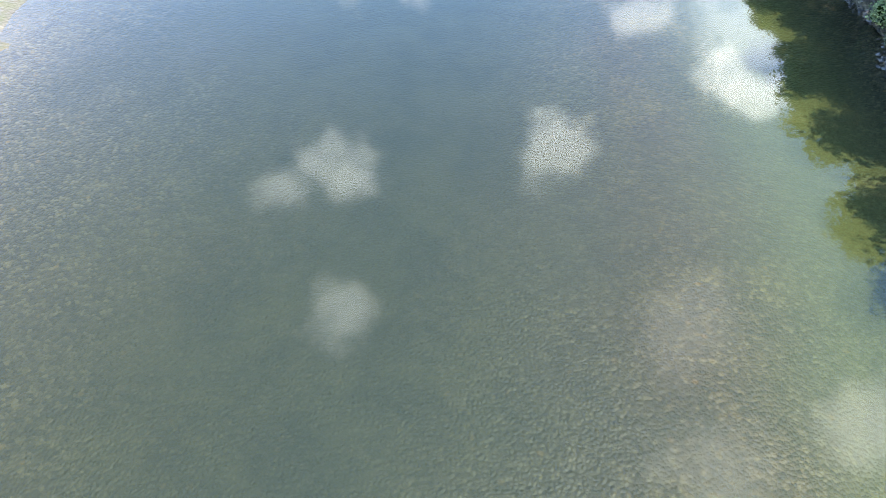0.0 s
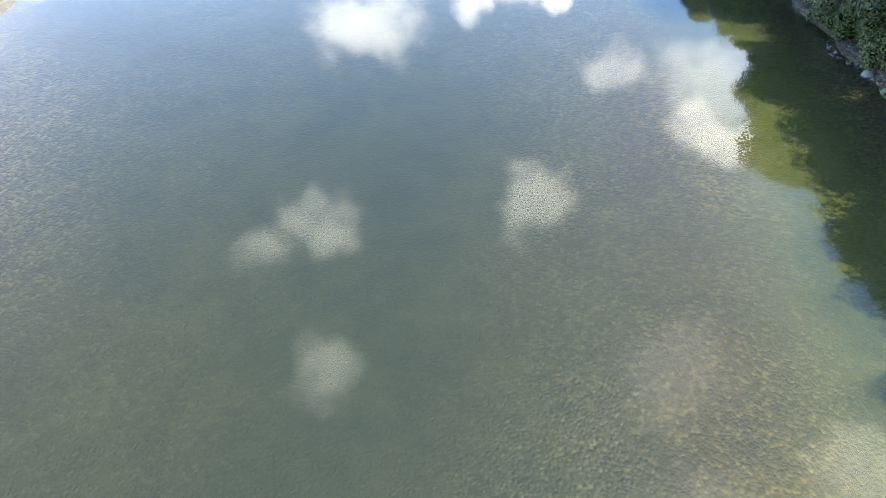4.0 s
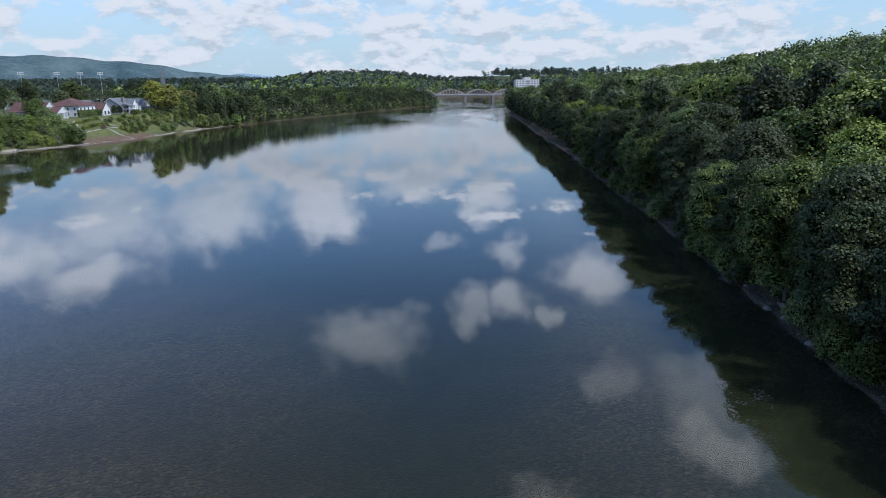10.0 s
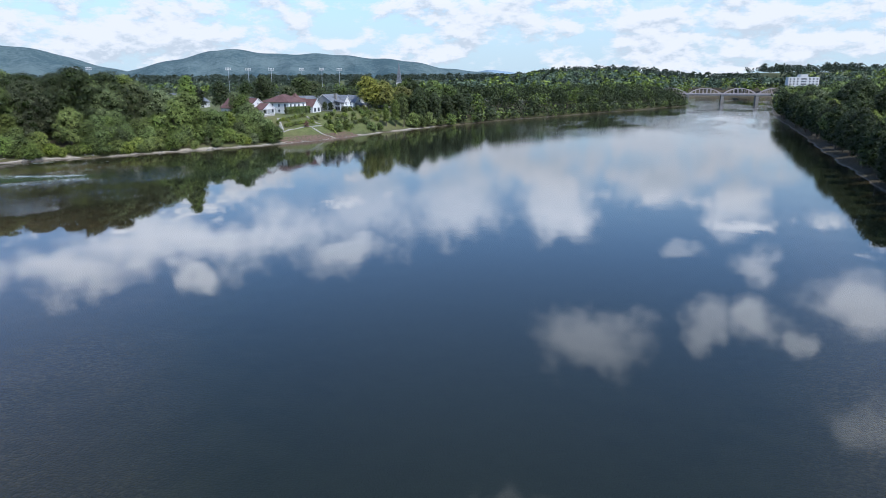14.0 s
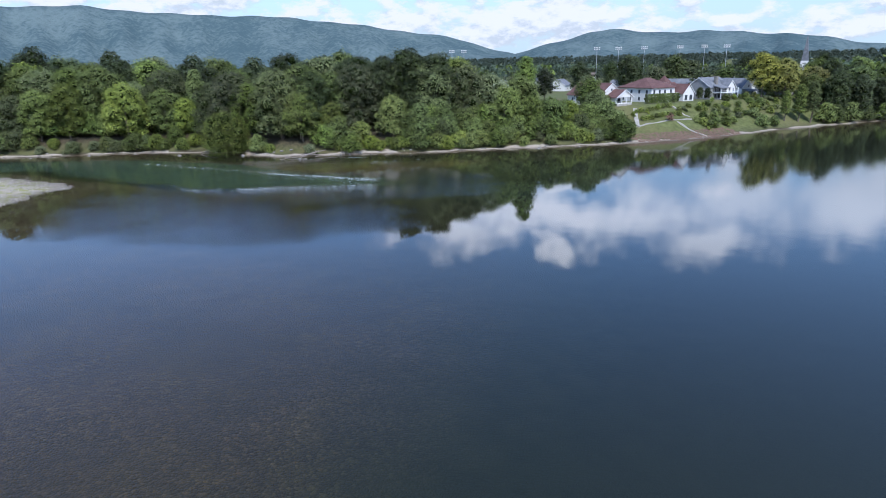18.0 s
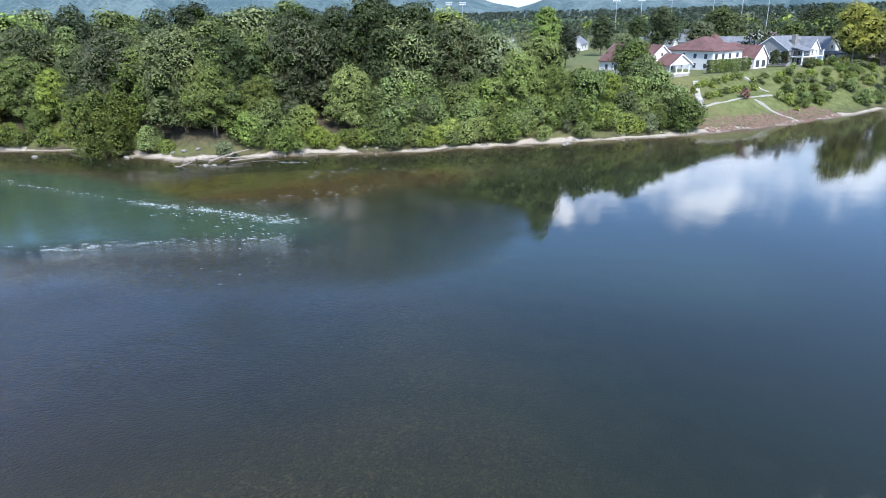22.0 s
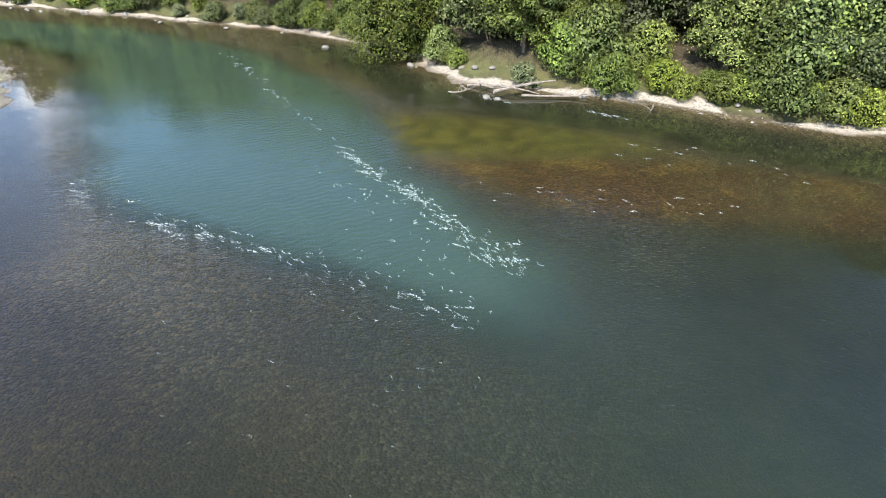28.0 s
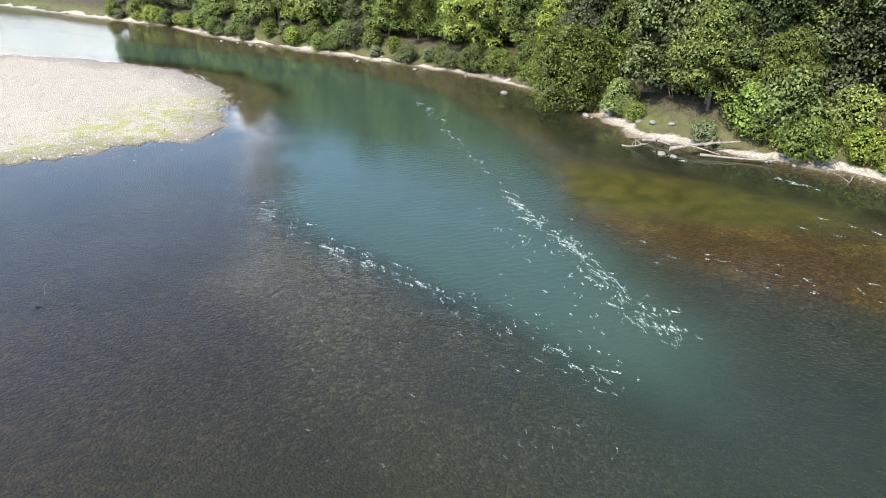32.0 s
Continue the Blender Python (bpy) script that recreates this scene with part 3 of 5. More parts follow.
def mesh_mixed(name, co, quads, mass, mats):
    """Leaf quads and the triangles of the inner clumps in one mesh."""
    me = bpy.data.meshes.new(name)
    tris = mass[1] + len(co)
    allco = np.concatenate([co, mass[0]])
    me.vertices.add(len(allco))
    me.vertices.foreach_set("co", np.ascontiguousarray(allco, dtype=np.float32).ravel())
    me.loops.add(quads.size + tris.size)
    me.loops.foreach_set("vertex_index", np.concatenate([quads.ravel(), tris.ravel()]).astype(np.int32))
    me.polygons.add(len(quads) + len(tris))
    me.polygons.foreach_set("loop_start", np.concatenate([np.arange(0, quads.size, 4), quads.size + np.arange(0, tris.size, 3)]).astype(np.int32))
    me.update(calc_edges=True)
    for m in (*mats, CROWN_SHADE):
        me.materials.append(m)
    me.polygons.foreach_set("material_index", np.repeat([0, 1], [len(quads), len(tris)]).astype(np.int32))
    return me


def leaf_cards(rs, centres, radii, count, size, droop=0.0):
    """Pointed leaf sprays over the outsides of a crown's lobes, few underneath and none inside a neighbouring lobe."""
    w = radii[:, 0] ** 2
    tries = count * 3
    pick = rs.choice(len(centres), tries, p=w / w.sum())
    v = rs.normal(size=(tries, 3))
    v /= np.linalg.norm(v, axis=1)[:, None]
    v[:, 2] = np.where((v[:, 2] < -0.35) & (rs.uniform(0, 1, tries) < 0.7), -v[:, 2], v[:, 2])
    # lumps on every lobe, and single twigs that stand out
    lump = np.sin(v[:, 0] * 5.1 + pick) * np.sin(v[:, 1] * 4.7 + 2.1 * pick) * np.sin(v[:, 2] * 4.3 + 0.7 * pick)
    reach = 0.93 + 0.30 * lump + rs.uniform(-0.16, 0.10, tries) + 0.42 * rs.uniform(0, 1, tries) ** 7
    c = centres[pick] + v * radii[pick] * reach[:, None]
    if droop:
        c[:, 2] -= droop * rs.uniform(0, 1, tries) ** 2 * np.hypot(v[:, 0], v[:, 1]) * radii[pick][:, 2]
    deep = np.full(tries, 9.0)
    for k in range(len(centres)):
        q = (((c - centres[k]) / radii[k]) ** 2).sum(1)
        deep = np.minimum(deep, np.where(pick == k, 9.0, q))
    keep = np.flatnonzero(deep > 0.55)
    keep = keep[:count] if len(keep) >= count else np.concatenate([keep, np.arange(count - len(keep))])
    c, v = c[keep], v[keep]
    nrm = v * 0.9 + rs.normal(scale=0.42, size=(count, 3)) + (0, 0, 0.30)
    nrm /= np.linalg.norm(nrm, axis=1)[:, None]
    t = np.cross(nrm, rs.normal(size=(count, 3)))
    t /= np.linalg.norm(t, axis=1)[:, None]
    b = np.cross(nrm, t)
    s = (size * rs.uniform(0.55, 1.4, count))[:, None]
    cup = nrm * s * 0.16
    pts = np.stack([c - t * s * 0.62, c - b * s * 0.42 + cup, c + t * s * 0.62, c + b * s * 0.42 + cup], 1).reshape(-1, 3)
    return pts, np.arange(4 * count).reshape(-1, 4)


T = (1 + 5 ** 0.5) / 2
ICO = np.array([(-1, T, 0), (1, T, 0), (-1, -T, 0), (1, -T, 0), (0, -1, T), (0, 1, T), (0, -1, -T), (0, 1, -T), (T, 0, -1), (T, 0, 1), (-T, 0, -1), (-T, 0, 1)]) / math.hypot(1, T)
ICO_F = np.array([(0, 11, 5), (0, 5, 1), (0, 1, 7), (0, 7, 10), (0, 10, 11), (1, 5, 9), (5, 11, 4), (11, 10, 2), (10, 7, 6), (7, 1, 8), (3, 9, 4), (3, 4, 2), (3, 2, 6), (3, 6, 8), (3, 8, 9), (4, 9, 5), (2, 4, 11), (6, 2, 10), (8, 6, 7), (9, 8, 1)])


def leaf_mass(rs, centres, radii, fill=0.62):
    """The dense inside of a crown: one rough clump in each lobe, near-black in place of inner shade, as quads with a
    doubled corner cut into the tip.
    """
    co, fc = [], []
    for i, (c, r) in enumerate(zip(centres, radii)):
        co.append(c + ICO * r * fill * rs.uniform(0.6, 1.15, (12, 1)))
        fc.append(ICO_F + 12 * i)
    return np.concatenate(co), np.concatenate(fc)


def limb(rs, a, b, ra, rb, sides=6, steps=4, bend=0.3):
    a, b = np.array(a, float), np.array(b, float)
    ax = (b - a) / np.linalg.norm(b - a)
    u = np.cross(ax, (0.3, 0.7, 0.2))
    u /= np.linalg.norm(u)
    w = np.cross(ax, u)
    sway = rs.normal(scale=bend, size=2)
    co = []
    for i in range(steps + 1):
        f = i / steps
        c = a + (b - a) * f + (u * sway[0] + w * sway[1]) * math.sin(f * 3.1)
        r = ra + (rb - ra) * f
        if i == 0:
            r *= 1.25
        for k in range(sides):
            an = 6.283 * k / sides
            co.append(c + (u * math.cos(an) + w * math.sin(an)) * r)
    fc = [[i * sides + k, i * sides + (k + 1) % sides, (i + 1) * sides + (k + 1) % sides, (i + 1) * sides + k] for i in range(steps) for k in range(sides)]
    return np.array(co), np.array(fc)


def crown_lobes(rs, h, wid, base, lobes, kind):
    c, r = [], []
    for i in range(lobes):
        f = (i + 0.5) / lobes
        z = base + (h - base) * (0.12 + 0.80 * f)
        if kind == "tall":
            span = wid * 0.5 * (1 - 0.62 * f) * 0.75
        elif kind == "bush":
            span = wid * 0.5 * 0.72 * math.sqrt(max(0.05, 1 - f * f))
        else:
            span = wid * 0.5 * 0.80 * math.sqrt(max(0.20, 1 - ((f - 0.36) / 0.66) ** 2))
        an = i * 2.4 + rs.uniform(-0.4, 0.4)
        q = span * rs.uniform(0.45, 1.1) if i < lobes - 1 else 0
        c.append((math.cos(an) * q, math.sin(an) * q, z))
        s = wid * rs.uniform(0.13, 0.33) * (22 / max(lobes, 22)) ** 0.66
        r.append((s, s, s * rs.uniform(0.62, 0.85)))
    return np.array(c), np.array(r)


def tree_meshes(seed, h, wid, base, lobes, cards, size, kind="round", droop=0.0, stems=1):
    """Trunk with limbs, and crown, as two meshes with their base at the origin."""
    rs = np.random.RandomState(seed)
    c, r = crown_lobes(rs, h, wid, base, lobes, kind)
    co, fc = leaf_cards(rs, c, r, cards, size, droop)
    cs, fs, k = [], [], 0
    parts = []
    for s in range(stems):
        foot = (rs.uniform(-0.5, 0.5) * (stems > 1), rs.uniform(-0.5, 0.5) * (stems > 1), -0.6)
        top = (foot[0] * 3 + rs.uniform(-.6, .6), foot[1] * 3 + rs.uniform(-.6, .6), base + (h - base) * 0.62)
        rad = 0.016 * h / math.sqrt(stems) + 0.04
        parts.append(limb(rs, foot, top, rad, rad * 0.28, 8, 6, 0.25))
        for j in rs.choice(len(c), min(len(c), 5 if stems == 1 else 2), replace=False):
            z0 = max(0.8, c[j][2] * rs.uniform(0.45, 0.7))
            f = min(1, (z0 + 0.6) / (top[2] + 0.6))
            at = [foot[q] + (top[q] - foot[q]) * f for q in range(3)]
            parts.append(limb(rs, at, c[j], rad * 0.42, rad * 0.1, 5, 4, 0.25))
    for a, b in parts:
        cs.append(a)
        fs.append(b + k)
        k += len(a)
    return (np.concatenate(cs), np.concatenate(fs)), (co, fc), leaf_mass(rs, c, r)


def tree_thing(name, spec, leaf, label, category="tree"):
    (tc, tf), (lc, lf), mass = tree_meshes(**spec)
    root = tagged(new(name), label, category)
    tr = new("trunk", mesh_from("trunk", tc, tf, [BARK]))
    tr.data.polygons.foreach_set("use_smooth", np.ones(len(tf), bool))
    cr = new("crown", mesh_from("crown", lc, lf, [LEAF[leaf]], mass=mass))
    tr.parent = cr.parent = root
    return root


KINDS = {
    "maple": [("broad_tree", dict(seed=11, h=17, wid=13, base=1.0, lobes=46, cards=17000, size=0.27), "mid", "broad leafy green tree on the wooded river bank"),
              ("broad_tree", dict(seed=12, h=15, wid=12, base=0.5, lobes=42, cards=16000, size=0.26), "bright", "sunlit yellow-green broadleaf tree on the river bank"),
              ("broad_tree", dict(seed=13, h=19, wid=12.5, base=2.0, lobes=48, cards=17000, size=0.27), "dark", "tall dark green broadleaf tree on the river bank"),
              ("broad_tree", dict(seed=14, h=16, wid=14, base=0.3, lobes=48, cards=17500, size=0.26), "grey", "silvery green maple tree leaning over the river bank")],
    "back": [("broad_tree", dict(seed=11, h=17, wid=13, base=1.0, lobes=40, cards=7600, size=0.42), "mid", "broad leafy green tree in the woods"),
             ("broad_tree", dict(seed=12, h=15, wid=12, base=0.5, lobes=38, cards=9000, size=0.32), "bright", "yellow-green broadleaf tree in the woods"),
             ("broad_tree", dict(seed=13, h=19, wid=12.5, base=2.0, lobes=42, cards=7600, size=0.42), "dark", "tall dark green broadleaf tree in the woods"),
             ("broad_tree", dict(seed=14, h=16, wid=14, base=0.3, lobes=42, cards=7800, size=0.41), "grey", "silvery green maple tree in the woods")],
    "willow": [("willow_tree", dict(seed=15, h=13, wid=15, base=0.4, lobes=46, cards=17500, size=0.26, droop=1.3), "bright", "spreading yellow-green willow drooping over the water")],
    "poplar": [("tall_tree", dict(seed=16, h=21, wid=8.5, base=3.0, lobes=36, cards=11000, size=0.27, kind="tall"), "mid", "tall narrow green tree above the woods")],
    "locust": [("locust_tree", dict(seed=17, h=18, wid=13, base=7.0, lobes=36, cards=11500, size=0.26, stems=3), "dark", "dark green tree with three bare slim trunks")],
    "gold": [("turning_tree", dict(seed=18, h=16, wid=10, base=3.0, lobes=34, cards=9000, size=0.32), "gold", "tree with yellowing autumn leaves on the bank")],
    "bush": [("bush", dict(seed=21, h=4.2, wid=5.2, base=0.0, lobes=18, cards=3600, size=0.21, kind="bush", stems=3), "bright", "bright green bush at the edge of the bank"),
             ("bush", dict(seed=22, h=5.5, wid=6.0, base=0.0, lobes=22, cards=4400, size=0.23, kind="bush", stems=3), "mid", "green bush at the foot of the woods"),
             ("bush", dict(seed=23, h=3.0, wid=4.6, base=0.0, lobes=15, cards=3000, size=0.20, kind="bush", stems=3), "grey", "low grey-green shrub on the bank")],
}
PROTO = {k: [] for k in KINDS}
placed = {k: [] for k in KINDS}


def plant(kind, i, x, y, scale=1.0, turn=None, group="", sink=0.0, tall=1.0):
    """One more tree or bush; the first of each sort is built, the rest are copies that share its meshes."""
    name, spec, leaf, label = KINDS[kind][i]
    turn = random.uniform(0, 360) if turn is None else turn
    m = pose(x, y, z_at(x, y) - sink, 0, 0, turn)
    ob = next((o for j, o in PROTO[kind] if j == i), None)
    if ob is None:
        ob = tree_thing(name, spec, leaf, label, "bush" if kind == "bush" else "tree")
        PROTO[kind].append((i, ob))
        ob.matrix_world = m
    else:
        ob = copy_thing(ob, m)
    ob.scale = (scale, scale, scale * tall)
    if group:
        tagged(ob, group=group)
    return ob


def along(pts, s):
    """The point and leftward normal at length s along a polyline."""
    for (ax, ay), (bx, by) in zip(pts, pts[1:]):
        k = math.hypot(bx - ax, by - ay)
        if s <= k:
            return ax + (bx - ax) * s / k, ay + (by - ay) * s / k, -(by - ay) / k, (bx - ax) / k
        s -= k
    return bx, by, -(by - ay) / k, (bx - ax) / k


rnd = random.Random(5)
# left bank, from the head of the rapid to the gardens: shrubs in front, then trees in rows
LINE = [p for p in LEFT if 60 < p[1] < 320]
total = sum(math.dist(a, b) for a, b in zip(LINE, LINE[1:]))
for row, (back, step, sort) in enumerate([(3.4, 2.5, "bush"), (6.2, 3.6, "under"), (8.4, 7.0, "front"), (10.5, 6.0, "under"), (14, 7.0, "tree"), (23, 8.5, "tree"), (34, 10.0, "tree"), (47, 12, "tree")]):
    s = rnd.uniform(0, step)
    while s < total - 6:
        p = along(LINE, s)
        s += step * rnd.uniform(0.75, 1.3)
        off = back + rnd.uniform(-1.6, 1.6)
        x, y = p[0] + p[2] * off, p[1] + p[3] * off
        if y > 303:
            continue
        u = rnd.random()
        if sort == "bush":
            if (y < 205 and u < 0.25) or (212 < y < 230 and u < 0.6):
                continue
            plant("bush", rnd.choice((0, 0, 1, 2)), x, y, rnd.uniform(0.5, 0.95), group="bank shrubs")
        elif sort == "under":
            if (back < 8 and y < 229) or (214 < y < 250 and u < 0.6):
                continue
            plant("bush", rnd.choice((0, 1, 1)), x, y, rnd.uniform(0.85, 1.25) if back < 8 else rnd.uniform(1.1, 1.6), group="bank shrubs")
        elif sort == "front":
            if 224 < y < 250 and u < 0.2:
                continue
            if u < 0.35:
                plant("bush", 1, x, y, rnd.uniform(1.1, 1.6), group="bank shrubs")
            elif u < 0.5 and y > 190:
                plant("maple", 1, x, y, rnd.uniform(0.55, 0.75), group="river bank trees")
            else:
                plant("maple", rnd.choice((0, 1, 1, 3)), x, y, rnd.uniform(0.72, 1.1) if y < 280 else rnd.uniform(0.5, 0.68), group="river bank trees")
        else:
            low = 1.0 if y < 274 else 0.88 if y < 285 else 0.66
            if y > 288:
                continue
            if u < 0.07:
                plant("poplar", 0, x, y, rnd.uniform(0.75, 0.95) * low, group="river bank trees")
            else:
                plant("maple" if row < 5 else "back", rnd.choice((0, 0, 1, 2, 2, 3)), x, y, rnd.uniform(0.82, 1.15) * low, group="river bank trees")
plant("willow", 0, -188.5, 210.8, 0.85, 40)
plant("locust", 0, -181.5, 247.5, 1.0, 20)

# right bank: the front of the wooded slope
LINE = [p for p in RIGHT if -60 < p[1] < 620]
LINE = [(p[0], p[1]) for p in LINE]
total = sum(math.dist(a, b) for a, b in zip(LINE, LINE[1:]))
for row, (back, step, sort) in enumerate([(1.8, 3.6, "bush"), (3.3, 6.0, "front"), (10.5, 8.5, "tree"), (20, 9.5, "tree"), (32, 11.0, "tree")]):
    s = rnd.uniform(0, step)
    while s < total - 6:
        p = along(LINE, s)
        st = step * (1.0 if p[1] < 230 else 1.5)
        s += st * rnd.uniform(0.75, 1.3)
        off = -(back + rnd.uniform(-1.6, 1.6))
        x, y = p[0] + p[2] * off, p[1] + p[3] * off
        if sort == "tree" and row == 4 and y > 330:
            continue
        if sort == "bush":
            if y < 260:
                plant("bush", rnd.choice((1, 1, 2)), x, y, rnd.uniform(0.35, 0.65), group="bank shrubs")
        elif sort == "front":
            # mostly dark leaves: shade at the slope's foot put into leaf colour
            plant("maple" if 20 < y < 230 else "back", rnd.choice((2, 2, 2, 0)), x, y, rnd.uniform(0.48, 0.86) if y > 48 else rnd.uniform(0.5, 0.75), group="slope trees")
        else:
            # more bright leaves further up: sunlit tops put into leaf colour
            plant("maple" if row < 3 and 30 < y < 230 else "back", rnd.choice((0, 2, 1, 2, 3, 1, 1)), x, y, (0.16 * row + 0.36) * rnd.uniform(0.85, 1.3), group="slope trees")

# ---- woods too many to count ----
def woods(name, label, spots, leafs, seed, cards=170, size=1.05, hmin=11, hmax=17):
    """Crowns of many trees joined into one mesh."""
    rs = np.random.RandomState(seed)
    base = []
    for k in range(5):
        c, r = crown_lobes(rs, 1.0, 0.78, 0.12, 9, "round")
        base.append(leaf_cards(rs, c, r, cards, size / 14.0)[0])
    co, fm = [], []
    for x, y, z in spots:
        h = rs.uniform(hmin, hmax)
        b = base[rs.randint(5)]
        a = rs.uniform(0, 6.28)
        ca, sa = math.cos(a), math.sin(a)
        w = h * rs.uniform(0.8, 1.15)
        co.append(np.stack([x + (b[:, 0] * ca - b[:, 1] * sa) * w, y + (b[:, 0] * sa + b[:, 1] * ca) * w, z + b[:, 2] * h], -1))
        fm.append(np.full(len(b) // 4, rs.choice(len(leafs))))
    co = np.concatenate(co)
    ob = new(name, mesh_from(name, co, np.arange(len(co)).reshape(-1, 4), [LEAF[k] for k in leafs], np.concatenate(fm)))
    return tagged(ob, label, "woods", kind="stuff")


def scatter(seed, x0, x1, y0, y1, gap, keep):
    rs = np.random.RandomState(seed)
    n = int((x1 - x0) * (y1 - y0) / gap ** 2)
    px, py = rs.uniform(x0, x1, n), rs.uniform(y0, y1, n)
    d, isl, right = shore(px, py)
    ok = keep(px, py, d, right)
    px, py = px[ok], py[ok]
    return list(zip(px, py, height(px, py)))


woods("slope_woods", "dense green woods covering the hillside", scatter(3, 40, 300, 0, 420, 7.6, lambda x, y, d, r: r & (d > np.where(y < 330, 46, 32)) & (d < 210)), ["mid", "dark", "grey", "mid", "bright", "grey"], 31, 360, 0.80)
woods("slope_woods", "far green woods along the bank", scatter(4, 50, 420, 420, 900, 10.5, lambda x, y, d, r: r & (d > np.where(y < 640, 24, 3)) & (d < 300)), ["mid", "dark", "mid"], 32, 190, 1.05)
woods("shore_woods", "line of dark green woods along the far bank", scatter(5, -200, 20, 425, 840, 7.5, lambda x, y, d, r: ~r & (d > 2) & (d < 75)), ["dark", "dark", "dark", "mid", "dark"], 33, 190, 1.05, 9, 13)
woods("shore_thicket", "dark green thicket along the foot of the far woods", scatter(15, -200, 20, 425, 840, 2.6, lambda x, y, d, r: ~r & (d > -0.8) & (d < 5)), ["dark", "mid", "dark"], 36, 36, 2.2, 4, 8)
woods("back_woods", "green woods behind the river bank trees", scatter(6, -420, -150, 60, 300, 10.0, lambda x, y, d, r: ~r & (d > 62) & (d < 150) & (y < 268 - 0.15 * d)), ["mid", "dark", "bright"], 34, 150, 1.25, 11, 15)

# ---- helpers for built things ----
def part(name, bm, mat, parent, label=""):
    """Link a bmesh as one mesh object under a thing or a part."""
    me = bpy.data.meshes.new(name)
    bm.to_mesh(me)
    bm.free()
    me.materials.append(mat)
    ob = new(name, me)
    ob.parent = parent
    if label:
        ob["label"] = label
    return ob


def box(x0, x1, y0, y1, z0, z1, bm=None):
    bm = bm or bmesh.new()
    v = [bm.verts.new((x, y, z)) for z in (z0, z1) for y in (y0, y1) for x in (x0, x1)]
    for f in ((0, 2, 3, 1), (4, 5, 7, 6), (0, 1, 5, 4), (2, 6, 7, 3), (1, 3, 7, 5), (0, 4, 6, 2)):
        bm.faces.new([v[i] for i in f])
    return bm


def prism(pts, a, b, axis, bm=None):
    """A polygon in a plane, drawn out from a to b. axis 'x': pts are (y, z); 'y': (x, z); 'z': (x, y)."""
    bm = bm or bmesh.new()
    put = {"x": lambda p, s: (s, p[0], p[1]), "y": lambda p, s: (p[0], s, p[1]), "z": lambda p, s: (p[0], p[1], s)}[axis]
    lo, hi = [bm.verts.new(put(p, a)) for p in pts], [bm.verts.new(put(p, b)) for p in pts]
    bm.faces.new(lo)
    bm.faces.new(hi[::-1])
    for i in range(len(pts)):
        j = (i + 1) % len(pts)
        bm.faces.new([lo[i], hi[i], hi[j], lo[j]])
    bmesh.ops.recalc_face_normals(bm, faces=bm.faces)
    return bm


WHITE = plain_paint("white_siding", (0.64, 0.63, 0.60), 0.05)
GREYS = plain_paint("grey_siding", (0.25, 0.255, 0.25), 0.06)
TRIM = plain_paint("white_trim", (0.68, 0.68, 0.66), 0.03)
def shingles(name, a, b):
    return surface(name, lambda n, p: n.mix(n.mapr(n.math("ADD", n.math("MULTIPLY", n.noise(p, 0.6, 4), 0.5), n.math("MULTIPLY", n.noise(p, 7, 3), 0.5)), 0.35, 0.65), a, b), 0.9, 0,
                   lambda n, p: (n.noise(n.vmath("MULTIPLY", p, (1, 1, 6)), 3, 3), 0.4, 0.05))
MAROON = shingles("maroon_shingles", (0.085, 0.044, 0.040), (0.145, 0.082, 0.072))
SLATE = shingles("grey_shingles", (0.10, 0.108, 0.12), (0.18, 0.19, 0.205))
BROWN = shingles("brown_shingles", (0.10, 0.08, 0.065), (0.17, 0.14, 0.12))
CONCRETE = plain_paint("concrete", (0.36, 0.345, 0.31), 0.12, 0.85, 0.8)
STONE = plain_paint("stone", (0.24, 0.225, 0.20), 0.2, 0.9, 2.0)
STEEL = plain_paint("painted_steel", (0.48, 0.42, 0.40), 0.12, 0.6, 0.5)
GALV = plain_paint("galvanised", (0.40, 0.42, 0.44), 0.06, 0.5, 1.0)
WOOD = surface("driftwood", lambda n, p: n.mix(n.mapr(n.noise(n.vmath("MULTIPLY", p, (1, 1, 6)), 3, 5), 0.35, 0.65), (0.13, 0.105, 0.085), (0.30, 0.265, 0.225)), 0.9)
BRICK = plain_paint("brick", (0.28, 0.12, 0.09), 0.15, 0.9, 1.5)


def glass_material():
    m, n = material("window_glass")
    finish(n, n.add("BsdfPrincipled", {"Base Color": (0.06, 0.07, 0.08, 1), "Roughness": 0.08, "IOR": 1.5}).outputs[0])
    return m


GLASS = glass_material()


def window(parent, side, u, z, w, h, at):
    """A framed window on a wall: side 'x+', 'x-', 'y+' or 'y-', u along the wall, at its plane."""
    ax, s = side[0], 1 if side[1] == "+" else -1
    def slab(u0, u1, z0, z1, d0, d1, bm=None):
        a, b = sorted((at + s * d0, at + s * d1))
        return box(a, b, u0, u1, z0, z1, bm) if ax == "x" else box(u0, u1, a, b, z0, z1, bm)
    t = 0.12
    bm = slab(u - w / 2 - t, u - w / 2, z - t, z + h + t, -0.035, 0.085)
    slab(u + w / 2, u + w / 2 + t, z - t, z + h + t, -0.02, 0.06, bm)
    slab(u - w / 2, u + w / 2, z + h, z + h + t, -0.02, 0.06, bm)
    slab(u - w / 2, u + w / 2, z - t, z, -0.02, 0.09, bm)
    fr = part("window", bm, TRIM, parent)
    part("pane", slab(u - w / 2, u + w / 2, z, z + h, -0.02, 0.02), GLASS, fr)


